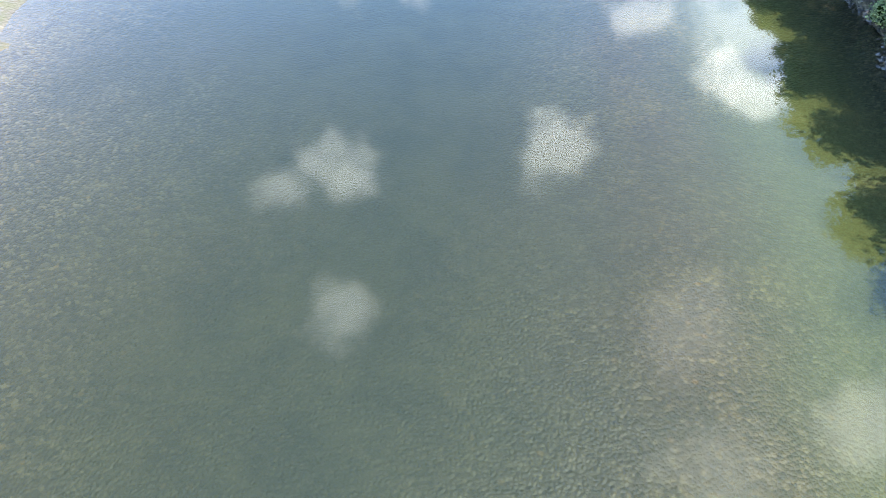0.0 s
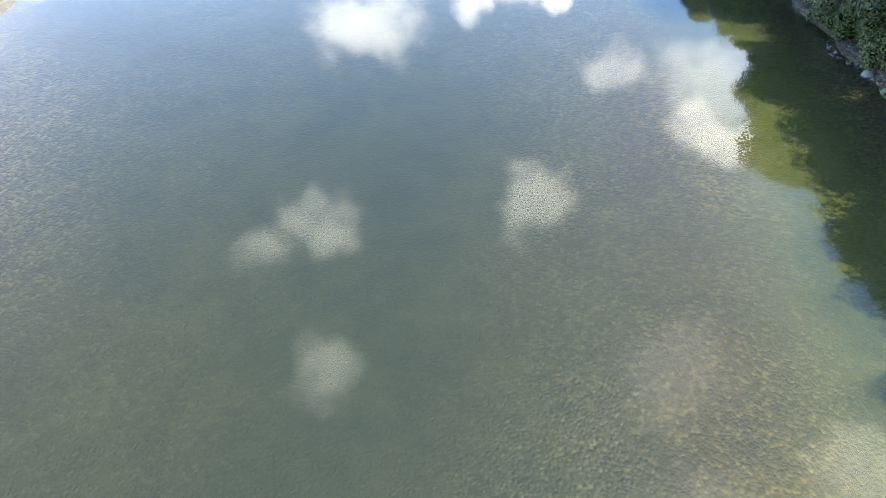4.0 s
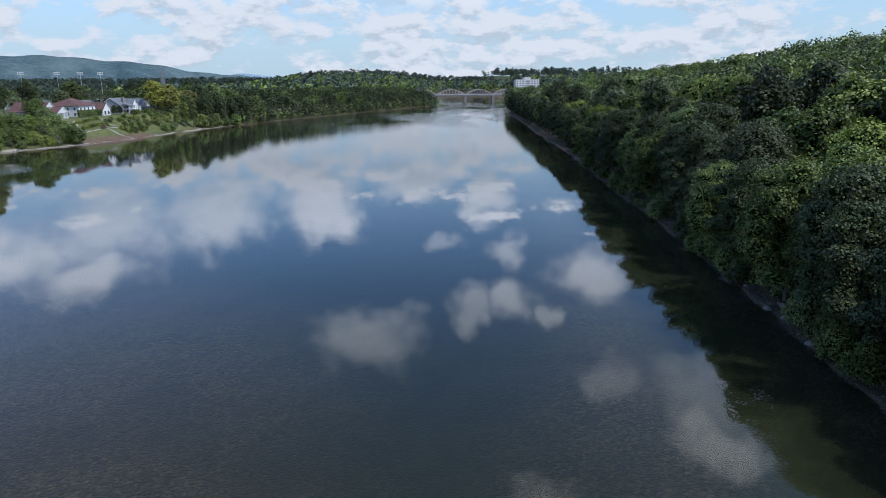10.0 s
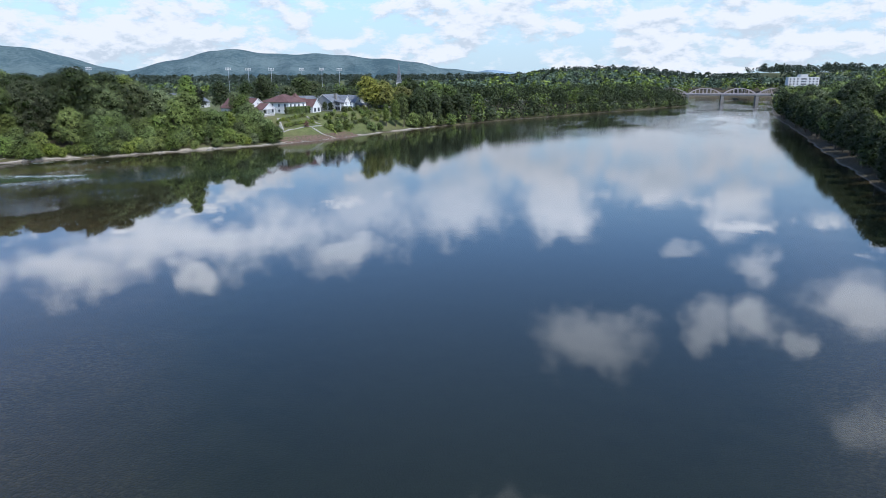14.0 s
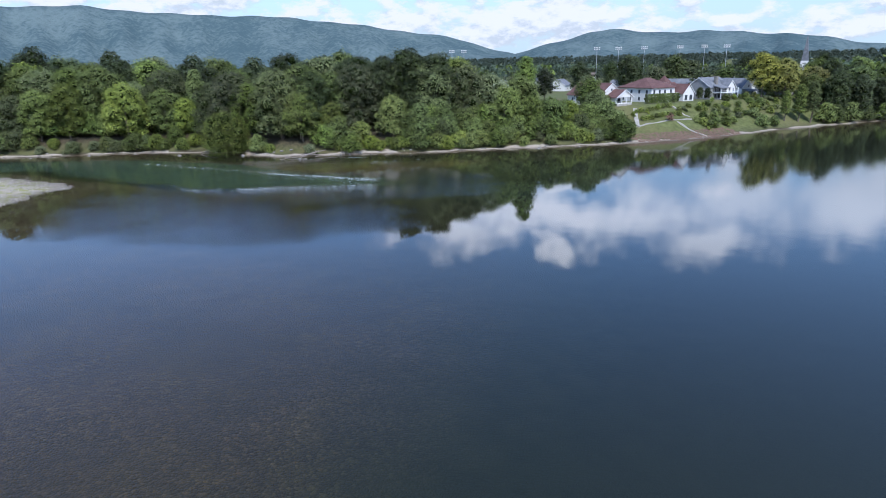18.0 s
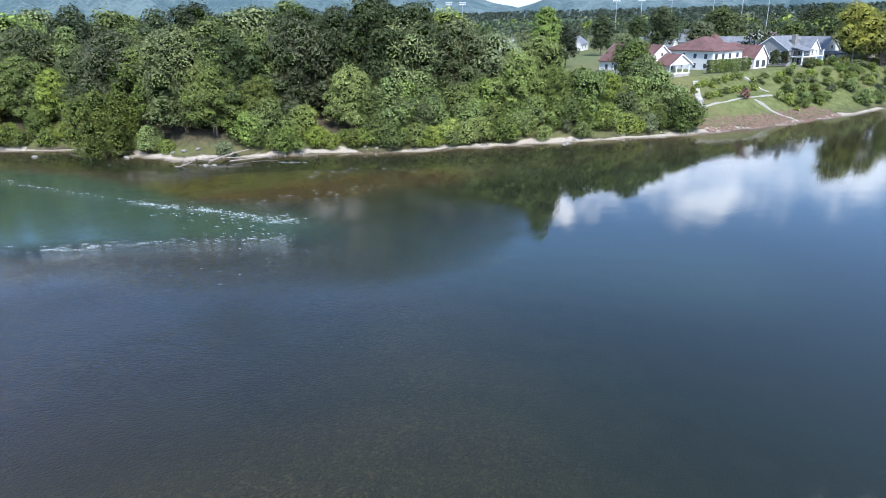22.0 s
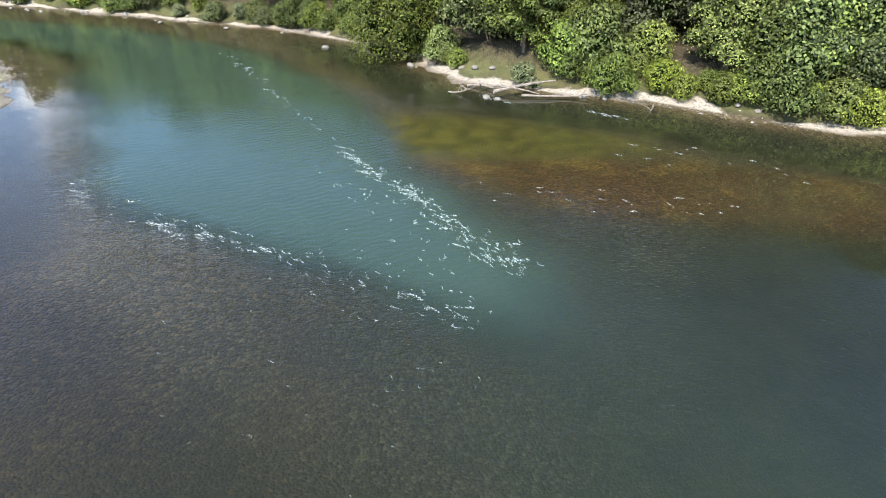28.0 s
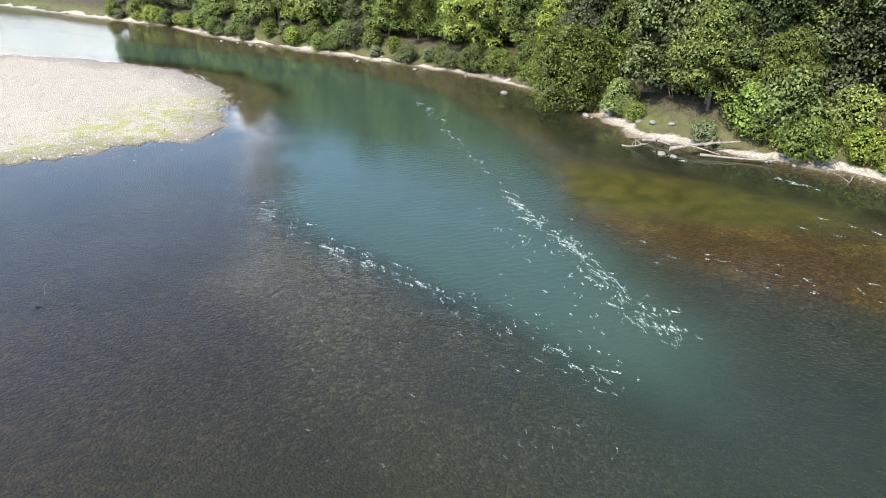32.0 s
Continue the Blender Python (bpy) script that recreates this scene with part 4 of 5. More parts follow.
def gable(parent, x0, x1, y0, y1, z0, eave, ridge, axis, wall, roof, over=0.5, name="wall"):
    """A wing: walls with gable ends, and two roof slopes. axis: the ridge's direction."""
    lo, hi = (y0, y1) if axis == "x" else (x0, x1)
    mid = (lo + hi) / 2
    prof = [(lo, z0), (hi, z0), (hi, eave), (mid, ridge), (lo, eave)]
    part(name, prism(prof, *((x0, x1) if axis == "x" else (y0, y1)), axis), wall, parent)
    k = (ridge - eave) / (mid - lo)
    a, b = ((x0, x1) if axis == "x" else (y0, y1))
    for s in (-1, 1):
        e = mid + s * (mid - lo + over)
        ze = eave - k * over
        pr = [(mid, ridge + 0.06), (e, ze + 0.06), (e, ze + 0.28), (mid, ridge + 0.30)]
        part("roof", prism(pr, a - over * 0.7, b + over * 0.7, axis), roof, parent)
    # trim boards under the gable edges
    for end in (a - over * 0.7 - 0.06, b + over * 0.7):
        e0, e1 = mid - (mid - lo + over), mid + (mid - lo + over)
        ze = eave - k * over
        bm = prism([(mid, ridge + 0.27), (e0, ze + 0.25), (e0, ze - 0.05), (mid, ridge - 0.05)], end, end + 0.06, axis)
        prism([(mid, ridge + 0.27), (mid, ridge - 0.05), (e1, ze - 0.05), (e1, ze + 0.25)], end, end + 0.06, axis, bm)
        part("fascia", bm, TRIM, parent)


def hip(parent, x0, x1, y0, y1, z0, eave, ridge, run, wall, roof, over=0.6):
    part("wall", box(x0, x1, y0, y1, z0, eave), wall, parent)
    bm = bmesh.new()
    X0, X1, Y0, Y1, cx = x0 - over, x1 + over, y0 - over, y1 + over, (x0 + x1) / 2
    c = [(X0, Y0, eave), (X1, Y0, eave), (X1, Y1, eave), (X0, Y1, eave)]
    lo = [bm.verts.new((x, y, z - 0.12)) for x, y, z in c]
    up = [bm.verts.new((x, y, z + 0.12)) for x, y, z in c]
    r0, r1 = bm.verts.new((cx, Y0 + run, ridge)), bm.verts.new((cx, Y1 - run, ridge))
    for f in ((up[0], up[1], r0), (up[1], up[2], r1, r0), (up[2], up[3], r1), (up[3], up[0], r0, r1), lo[::-1]):
        bm.faces.new(f)
    for i in range(4):
        bm.faces.new((lo[i], lo[(i + 1) % 4], up[(i + 1) % 4], up[i]))
    part("roof", bm, roof, parent)


def post(parent, x, y, z0, z1, r=0.12, mat=None, name="post"):
    part(name, box(x - r, x + r, y - r, y + r, z0, z1), mat or TRIM, parent)


def thing(name, x, y, z, turn, label, category, group=""):
    ob = new(name)
    ob.matrix_world = pose(x, y, z, 0, 0, turn)
    return tagged(ob, label, category, group)


# ---- houses above the gardens ----
def house_porch():
    h = thing("house", -156.5, 323.5, 9.2, -6, "white single-storey house with maroon roof and gabled porch", "house")
    gable(h, -11, 7, -6.5, 6.5, -1, 3.6, 8.0, "x", WHITE, MAROON)
    gable(h, 7, 12.5, -2.4, 5.8, -1, 0.4, 0.5, "x", CONCRETE, CONCRETE, 0.0, "porch_floor")
    gable(h, 5.5, 12.6, -3.0, 6.2, 2.9, 2.95, 5.6, "x", WHITE, MAROON)
    for y in (-2.6, 0.3, 3.0, 5.8):
        post(h, 12.2, y, 0.4, 3.0, 0.14)
    part("wall", box(7, 11.9, -2.9, -2.5, 0.4, 2.9), WHITE, h)
    for u in (-1.2, 4.4):
        window(h, "x+", u, 1.0, 1.6, 1.3, 7.0)
    for u in (-8, -4.5, -1, 3):
        window(h, "y-", u, 1.1, 1.1, 1.4, -6.5)
    window(h, "x+", 0.0, 5.2, 0.9, 0.9, 7.0)
    part("door", box(7.0, 7.08, 1.2, 2.2, 0.45, 2.55), GREYS, h)
    part("vent_pipe", box(-2.1, -1.9, -3.1, -2.9, 5.6, 6.6), TRIM, h)
    return h


def house_hip():
    h = thing("house", -156.5, 350, 8.8, -6, "large white two-storey house with maroon hipped roof", "house")
    hip(h, -8, 8.5, -7, 7, -1, 5.6, 9.4, 6.4, WHITE, MAROON)
    for u in (-5.4, -2.2, 1.0, 4.6):
        window(h, "x+", u, 3.3, 1.3, 1.5, 8.5)
        window(h, "x+", u, 0.5, 1.4, 1.7, 8.5)
    for u in (-5.5, -1.5, 2.5, 6.2):
        window(h, "y-", u, 3.4, 1.1, 1.4, -7)
        window(h, "y-", u, 0.7, 1.1, 1.4, -7)
    gable(h, 4, 12.5, 7.3, 13.8, -1, 3.3, 6.6, "x", WHITE, MAROON)
    gable(h, -6, 3.9, 7.3, 18.5, -1, 3.4, 6.9, "y", WHITE, MAROON)
    window(h, "x+", 9.0, 0.6, 1.8, 2.0, 12.5)
    window(h, "x+", 12.0, 0.6, 1.8, 2.0, 12.5)
    part("balcony", box(8.5, 10.5, 1.0, 7.0, 2.5, 2.75), TRIM, h)
    for y in (1.2, 4, 6.8):
        post(h, 10.3, y, -0.6, 3.6, 0.1)
    part("rail", box(10.25, 10.35, 1.2, 6.8, 3.5, 3.6), TRIM, h)
    return h


def house_grey():
    h = thing("house", -147.5, 377, 9.0, -6, "grey two-storey house with slate roof, white porches and stone chimney", "house")
    gable(h, -7, 6, -9, 6, -1, 5.4, 9.6, "y", GREYS, SLATE)
    gable(h, 1, 8.5, 0.2, 6.6, -1, 5.2, 8.3, "x", WHITE, SLATE)
    part("porch_floor", box(6, 10.5, -7, 6.4, -1, 0.3), CONCRETE, h)
    part("balcony", box(6, 10.5, -7, 6.4, 2.9, 3.15), TRIM, h)
    for y in (-6.8, -2.4, 2.0, 6.2):
        post(h, 10.2, y, 0.3, 5.2, 0.16)
    part("rail", box(10.1, 10.25, -6.8, 6.2, 3.9, 4.0), TRIM, h)
    part("roof", prism([(6, 6.2), (10.9, 5.0), (10.9, 5.2), (6, 6.4)], -7.3, -0.2, "y"), SLATE, h)
    for u in (-5, -2):
        window(h, "x+", u, 3.3, 1.5, 1.6, 6)
        window(h, "x+", u, 0.5, 1.6, 2.0, 6)
    for u in (2.0, 4.8):
        window(h, "x+", u, 3.4, 1.3, 1.6, 8.5)
        window(h, "x+", u, 0.5, 1.3, 1.9, 8.5)
    for u in (-4, 0, 3.4):
        window(h, "y-", u, 3.2, 1.1, 1.4, -9)
        window(h, "y-", u, 0.6, 1.1, 1.4, -9)
    part("chimney", box(3.2, 4.6, -3, -1.6, 5, 10.4), STONE, h)
    return h


def house_white():
    h = thing("house", -151, 399, 9.0, -6, "white house with grey roof and a small gabled front", "house")
    gable(h, -8, 9, -6, 5, -1, 4.2, 8.4, "x", WHITE, SLATE)
    gable(h, -5, 4, 5.2, 15, -1, 3.8, 7.4, "y", WHITE, SLATE)
    for u in (-3.5, 0, 3):
        window(h, "x+", u, 0.6, 1.3, 1.7, 9)
    window(h, "x+", -0.4, 4.4, 1.1, 1.2, 9)
    for u in (-5, -1, 3, 6.5):
        window(h, "y-", u, 0.8, 1.1, 1.4, -6)
    part("porch_floor", box(9, 12, -5, 4, -1, 0.3), CONCRETE, h)
    for y in (-4.6, -0.5, 3.6):
        post(h, 11.7, y, 0.3, 2.7, 0.12)
    part("roof", prism([(9, 3.3), (12.4, 2.6), (12.4, 2.78), (9, 3.5)], -5.4, 4.4, "y"), SLATE, h)
    return h


def house_turret():
    h = thing("house", -183, 404, 7.0, -6, "white house with a small square maroon-roofed turret", "house")
    gable(h, -7, 6, -5, 6, -1, 4.5, 7.2, "y", WHITE, MAROON)
    part("turret", box(-1.6, 2.2, -4.4, -0.6, 4.0, 8.2), WHITE, h)
    bm = bmesh.new()
    c = [bm.verts.new(p) for p in ((-2.1, -4.9, 8.1), (2.7, -4.9, 8.1), (2.7, -0.1, 8.1), (-2.1, -0.1, 8.1))]
    t = bm.verts.new((0.3, -2.5, 11.2))
    bm.faces.new(c[::-1])
    for i in range(4):
        bm.faces.new((c[i], c[(i + 1) % 4], t))
    part("turret_roof", bm, MAROON, h)
    for u in (-3.4, -1.6):
        window(h, "x+", u, 6.2, 0.7, 1.1, 2.2)
    for u in (-2.5, 3):
        window(h, "x+", u, 1.0, 1.2, 1.5, 6)
    return h


for build, size in ((house_porch, 0.8), (house_hip, 0.86), (house_grey, 0.76), (house_white, 0.78), (house_turret, 0.85)):
    build().scale = (size, size, size)
tagged(thing("house", 0, 0, 0, 0, "brown-roofed white house behind the trees", "house"), group="town houses")
first_town = bpy.data.objects["house.005"]
gable(first_town, -6, 6, -4.5, 4.5, -1, 4.6, 7.6, "x", WHITE, BROWN)
for u in (-3, 0, 3):
    window(first_town, "y-", u, 1.0, 1.2, 1.5, -4.5)
    window(first_town, "x+", u * 0.9, 1.0, 1.1, 1.5, 6)
first_town.matrix_world = pose(-218, 338, z_at(-218, 338), 0, 0, -40)
second_town = thing("house", -190, 430, z_at(-190, 430), 20, "white house with grey roof in the town", "house", "town houses")
gable(second_town, -8, 8, -5, 5, -1, 3.6, 7.0, "x", WHITE, SLATE)
for u in (-5, -1.5, 2, 5.5):
    window(second_town, "y-", u, 1.0, 1.3, 1.5, -5)
    window(second_town, "x+", u * 0.6, 1.0, 1.0, 1.4, 8)
rt = random.Random(8)
TOWN = [(-272, 384), (-176, 436), (-158, 448), (-204, 470), (-238, 452), (-180, 492), (-260, 508), (-222, 536), (-300, 470), (-310, 560), (-175, 560), (-262, 600), (-340, 640), (-205, 640),
        (-150, 640), (-290, 700), (-400, 560), (-430, 660), (-180, 720), (-240, 780), (-360, 420), (-330, 360), (-120, 760), (-455, 480), (-385, 330)]
for i, (x, y) in enumerate(TOWN):
    copy_thing(first_town if i % 2 else second_town, pose(x, y, z_at(x, y), 0, 0, rt.uniform(0, 180)))

# ---- gardens ----
def slab_on_slope(name, pts, wid, thick, mat, label, category):
    """A walk or wall that follows the ground along its points."""
    bm = bmesh.new()
    rows = []
    fine = []
    for a, b in zip(pts, pts[1:]):
        k = max(2, int(math.dist(a, b) / 1.5))
        fine += [(a[0] + (b[0] - a[0]) * i / k, a[1] + (b[1] - a[1]) * i / k) for i in range(k)]
    fine.append(pts[-1])
    for i, (x, y) in enumerate(fine):
        a, b = fine[max(0, i - 1)], fine[min(len(fine) - 1, i + 1)]
        k = math.dist(a, b)
        nx, ny = -(b[1] - a[1]) / k * wid / 2, (b[0] - a[0]) / k * wid / 2
        z = max(z_at(x + nx, y + ny), z_at(x - nx, y - ny))
        rows.append([bm.verts.new(p) for p in ((x + nx, y + ny, z + thick), (x - nx, y - ny, z + thick), (x - nx, y - ny, z - 1.2), (x + nx, y + ny, z - 1.2))])
    for r, s in zip(rows, rows[1:]):
        for i in range(4):
            bm.faces.new((r[i], r[(i + 1) % 4], s[(i + 1) % 4], s[i]))
    bm.faces.new(rows[0])
    bm.faces.new(rows[-1][::-1])
    bmesh.ops.recalc_face_normals(bm, faces=bm.faces)
    me = bpy.data.meshes.new(name)
    bm.to_mesh(me)
    bm.free()
    me.materials.append(mat)
    return tagged(new(name, me), label, category)


slab_on_slope("garden_steps", [(-142.5, 324), (-136, 316.5)], 1.2, 0.2, CONCRETE, "pale concrete steps running down the garden slope", "steps")
slab_on_slope("garden_wall", [(-136, 316.8), (-134.2, 326), (-133.2, 333), (-132.4, 340)], 0.22, 0.22, CONCRETE, "low pale retaining wall across the lawn", "wall")
slab_on_slope("garden_wall", [(-139.5, 308), (-138, 313)], 0.5, 0.8, STONE, "short low stone wall beside the lawn", "wall")
slab_on_slope("garden_path", [(-132.2, 331.5), (-127.2, 333.5), (-124.6, 334.5)], 1.1, 0.10, CONCRETE, "narrow pale path down the lawn to the river", "path")
slab_on_slope("garden_path", [(-141, 340.5), (-134, 341.5)], 0.9, 0.12, CONCRETE, "narrow pale path between garden beds", "path")
slab_on_slope("garden_steps", [(-141, 391), (-134.5, 396)], 1.3, 0.3, CONCRETE, "pale steps beside yellow flowering shrubs", "steps")
slab_on_slope("garden_wall", [(-141, 374), (-139.5, 388)], 1.0, 0.9, STONE, "dark stone terrace wall below the houses", "wall")


def shrub_cards(name, seed, h, wid, cards, size, leaf, kind, label, x, y, category="shrub", group=""):
    rs = np.random.RandomState(seed)
    c, r = crown_lobes(rs, h, wid, 0, 9, kind)
    co, fc = leaf_cards(rs, c, r, cards, size)
    root = thing(name, x, y, z_at(x, y), 0, label, category, group)
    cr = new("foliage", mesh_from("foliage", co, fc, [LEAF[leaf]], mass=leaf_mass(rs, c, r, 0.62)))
    cr.parent = root
    st = new("stem", mesh_from("stem", *limb(rs, (0, 0, -0.3), (0, 0, h * 0.6), 0.07, 0.03), [BARK]))
    st.parent = root
    return root


hedge = shrub_cards("arborvitae", 41, 3.2, 1.5, 2200, 0.19, "mid", "tall", "narrow dark green hedge conifer by the white house", -145.5, 334, group="hedge conifers")
for i in range(1, 13):
    x, y = -145.5 + 0.18 * i, 334 + 1.25 * i
    copy_thing(hedge, pose(x, y, z_at(x, y), 0, 0, i * 77))
grass1 = shrub_cards("grass_tuft", 42, 1.2, 1.7, 620, 0.15, "bright", "bush", "clump of pale ornamental grass in the garden bed", -141, 321, group="grass clumps")
for i in range(1, 26):
    row = i % 2
    x, y = -141.2 + 3.6 * row + 0.12 * (i // 2) + rt.uniform(-0.4, 0.4), 321 + 1.55 * (i // 2) + rt.uniform(-0.3, 0.3)
    copy_thing(grass1, pose(x, y, z_at(x, y), 0, 0, i * 50))
yel = shrub_cards("yellow_shrub", 43, 1.7, 3.0, 420, 0.30, "gold", "bush", "yellow shrub in the terraced garden", -138.6, 386, group="yellow shrubs")
for x, y in ((-137.4, 389.5), (-136, 399), (-136.8, 402)):
    copy_thing(yel, pose(x, y, z_at(x, y), 0, 0, x * 9))
red = shrub_cards("maroon_shrub", 44, 2.0, 2.4, 420, 0.28, "red", "bush", "dark maroon shrub by the garden wall", -133.4, 329.5)
for x, y, s in ((-135, 352, 0.8), (-138, 371, 1.1), (-134.5, 358, 1.0), (-131.5, 345, 0.9), (-129, 341, 1.1), (-130.5, 350, 1.2), (-128, 347, 0.9), (-127, 352, 1.0),
                (-131, 366, 1.0), (-128.5, 362, 1.1), (-126.5, 369, 1.2), (-129, 374, 1.3), (-126, 379, 1.0), (-131, 381, 1.2), (-128, 387, 1.0), (-144, 307, 1.3), (-141, 303, 1.4), (-137, 300, 1.2), (-133, 357, 0.7), (-135.5, 364, 0.8), (-134, 372, 0.9)):
    plant("bush", rt.choice((0, 1, 2)), x, y, 0.5 * s, group="garden shrubs")
for x, y, s, k in ((-136, 392, 1.0, "gold"), (-131, 399, 0.95, "gold"), (-128, 412, 0.85, "gold"), (-124, 405, 0.7, "maple"), (-121, 420, 0.8, "maple"), (-131, 426, 0.9, "maple"), (-116, 430, 0.7, "maple"), (-143, 414, 0.9, "maple"), (-119.5, 386, 0.62, "poplar"), (-117.5, 391, 0.7, "poplar"), (-121.5, 380, 0.5, "poplar"), (-124, 408, 0.95, "gold")):
    plant(k, 0, x, y, s, group="garden trees")
for x, y, i, s in ((-116, 406, 2, 0.85), (-122, 416, 2, 0.95), (-112, 418, 2, 0.8), (-118, 430, 0, 0.9), (-109, 430, 2, 0.75), (-106, 440, 2, 0.8), (-114, 446, 0, 0.9)):
    plant("back", i, x, y, s, group="garden trees")
for x, y, s in ((-115.5, 398, 1.2), (-113.5, 402, 1.1), (-112, 410, 1.2), (-110, 420, 1.0), (-107, 428, 1.1), (-121, 372, 0.6), (-122, 366, 0.7)):
    plant("bush", 1, x, y, s, group="bank shrubs")
for k in range(90):
    y = rt.uniform(338, 404)
    x = -121.5 - (y - 345) * 0.02 - rt.uniform(5, 17)
    if k % 2:
        plant("bush", rt.choice((0, 2, 2, 1)), x, y, rt.uniform(0.3, 0.55), group="garden shrubs", tall=0.75)
    else:
        copy_thing(grass1, pose(x, y, z_at(x, y), 0, 0, k * 50)).scale = [rt.uniform(0.8, 1.4)] * 3
for k, (x, y, s) in enumerate(((-222, 430, 1.0), (-208, 448, 1.1), (-236, 455, 1.0), (-196, 416, 0.8), (-178, 462, 0.9), (-168, 424, 0.7), (-252, 430, 0.9), (-176, 342, 0.55), (-186, 330, 0.6),
                               (-170, 470, 0.95), (-188, 500, 1.0), (-150, 440, 0.85), (-140, 452, 0.9), (-132, 470, 0.9), (-125, 448, 0.75), (-230, 500, 1.05), (-262, 470, 0.9))):
    plant("back", (2, 0, 2, 3)[k % 4], x, y, s, group="town trees")
plant("maple", 2, -144, 363.5, 0.24), plant("maple", 2, -143, 367, 0.22)
plant("poplar", 0, -155, 288, 0.92, group="river bank trees")

for x, y, s in ((-132, 303.5, 1.2), (-135.5, 305.5, 1.2), (-140, 306, 1.4), (-145, 308, 1.4), (-149, 310, 1.5)):
    plant("bush", 1, x, y, s, group="bank shrubs")

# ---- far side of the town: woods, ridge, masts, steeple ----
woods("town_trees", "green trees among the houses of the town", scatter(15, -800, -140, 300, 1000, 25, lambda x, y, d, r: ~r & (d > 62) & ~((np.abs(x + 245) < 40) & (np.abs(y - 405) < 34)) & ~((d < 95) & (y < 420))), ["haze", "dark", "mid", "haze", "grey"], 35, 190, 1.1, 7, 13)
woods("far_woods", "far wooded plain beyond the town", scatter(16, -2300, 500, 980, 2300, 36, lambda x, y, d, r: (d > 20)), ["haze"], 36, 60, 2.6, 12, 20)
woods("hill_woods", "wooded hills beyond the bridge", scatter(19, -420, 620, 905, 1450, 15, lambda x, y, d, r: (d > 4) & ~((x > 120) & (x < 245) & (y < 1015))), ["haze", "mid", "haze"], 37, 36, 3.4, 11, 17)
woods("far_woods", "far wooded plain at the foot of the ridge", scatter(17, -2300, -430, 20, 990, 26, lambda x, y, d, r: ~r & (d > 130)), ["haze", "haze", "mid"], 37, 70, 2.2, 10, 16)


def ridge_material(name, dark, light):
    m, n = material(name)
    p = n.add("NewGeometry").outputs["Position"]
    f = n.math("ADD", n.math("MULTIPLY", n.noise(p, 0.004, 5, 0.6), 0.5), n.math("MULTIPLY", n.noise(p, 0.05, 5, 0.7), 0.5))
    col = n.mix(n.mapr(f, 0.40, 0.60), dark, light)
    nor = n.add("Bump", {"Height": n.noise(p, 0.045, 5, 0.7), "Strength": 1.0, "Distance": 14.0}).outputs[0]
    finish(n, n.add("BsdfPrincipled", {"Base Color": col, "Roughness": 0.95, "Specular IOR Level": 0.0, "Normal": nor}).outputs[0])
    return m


def ridge(name, profile, radius, label, mat, deep=700):
    """A wooded ridge round the plain: profile rows of bearing and elevation angle in degrees."""
    az = np.array([p[0] for p in profile], float)
    el = np.array([p[1] for p in profile], float)
    a = np.linspace(az.min(), az.max(), 240)
    o = np.argsort(az)
    top = 21 + radius * np.tan(np.radians(np.interp(a, az[o], el[o])))
    top = top + 3.0 * np.sin(a * 0.9) + 2.2 * np.sin(a * 2.1 + 1)
    t = np.array([0, 0.2, 0.4, 0.6, 0.8, 0.92, 1.0, 1.15, 1.6])
    R = radius - deep + deep * t
    A, T = np.meshgrid(np.radians(a), t)
    RR = R[:, None] + 40 * np.sin(a * 2.3)[None, :] * np.sin(t * 3.14)[:, None]
    Z = 6 + (top[None, :] - 6) * np.where(T <= 1, T ** 1.25, 1 - (T - 1) * 1.2)
    Z = Z + (9 * np.sin(A * 23 + T * 4) + 7 * np.sin(A * 41 - T * 7 + 2)) * np.sin(3.14 * np.clip(T, 0, 1))
    co = np.stack([-18 - np.sin(A) * RR, 145 + np.cos(A) * RR, Z], -1).reshape(-1, 3)
    i = np.arange(A.size).reshape(A.shape)
    q = np.stack([i[:-1, :-1], i[:-1, 1:], i[1:, 1:], i[1:, :-1]], -1).reshape(-1, 4)
    me = mesh_from(name, co, q, [mat])
    me.polygons.foreach_set("use_smooth", np.ones(len(q), bool))
    return tagged(new(name, me), label, "mountain", kind="structure")


# blue air haze painted into the ridges' base colours, paler for the farthest
RIDGE = ridge_material("haze_forest", (0.070, 0.110, 0.120), (0.135, 0.180, 0.180))
FAR_RIDGE = ridge_material("pale_haze_forest", (0.22, 0.31, 0.38), (0.27, 0.36, 0.43))
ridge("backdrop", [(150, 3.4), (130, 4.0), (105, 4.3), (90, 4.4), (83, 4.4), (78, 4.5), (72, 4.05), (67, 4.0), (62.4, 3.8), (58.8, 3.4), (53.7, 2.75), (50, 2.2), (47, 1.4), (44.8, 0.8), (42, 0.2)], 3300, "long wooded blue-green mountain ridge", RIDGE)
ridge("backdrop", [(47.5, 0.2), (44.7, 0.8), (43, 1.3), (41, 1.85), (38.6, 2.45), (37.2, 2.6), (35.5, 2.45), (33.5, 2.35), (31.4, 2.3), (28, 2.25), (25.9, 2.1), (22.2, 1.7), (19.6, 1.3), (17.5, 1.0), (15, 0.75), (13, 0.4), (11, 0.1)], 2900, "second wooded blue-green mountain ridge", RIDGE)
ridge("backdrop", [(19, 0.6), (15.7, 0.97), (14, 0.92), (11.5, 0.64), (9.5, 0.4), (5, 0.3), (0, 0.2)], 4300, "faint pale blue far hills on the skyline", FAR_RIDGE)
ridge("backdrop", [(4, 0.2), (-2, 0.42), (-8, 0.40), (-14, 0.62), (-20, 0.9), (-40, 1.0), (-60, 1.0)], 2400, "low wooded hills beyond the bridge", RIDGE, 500)

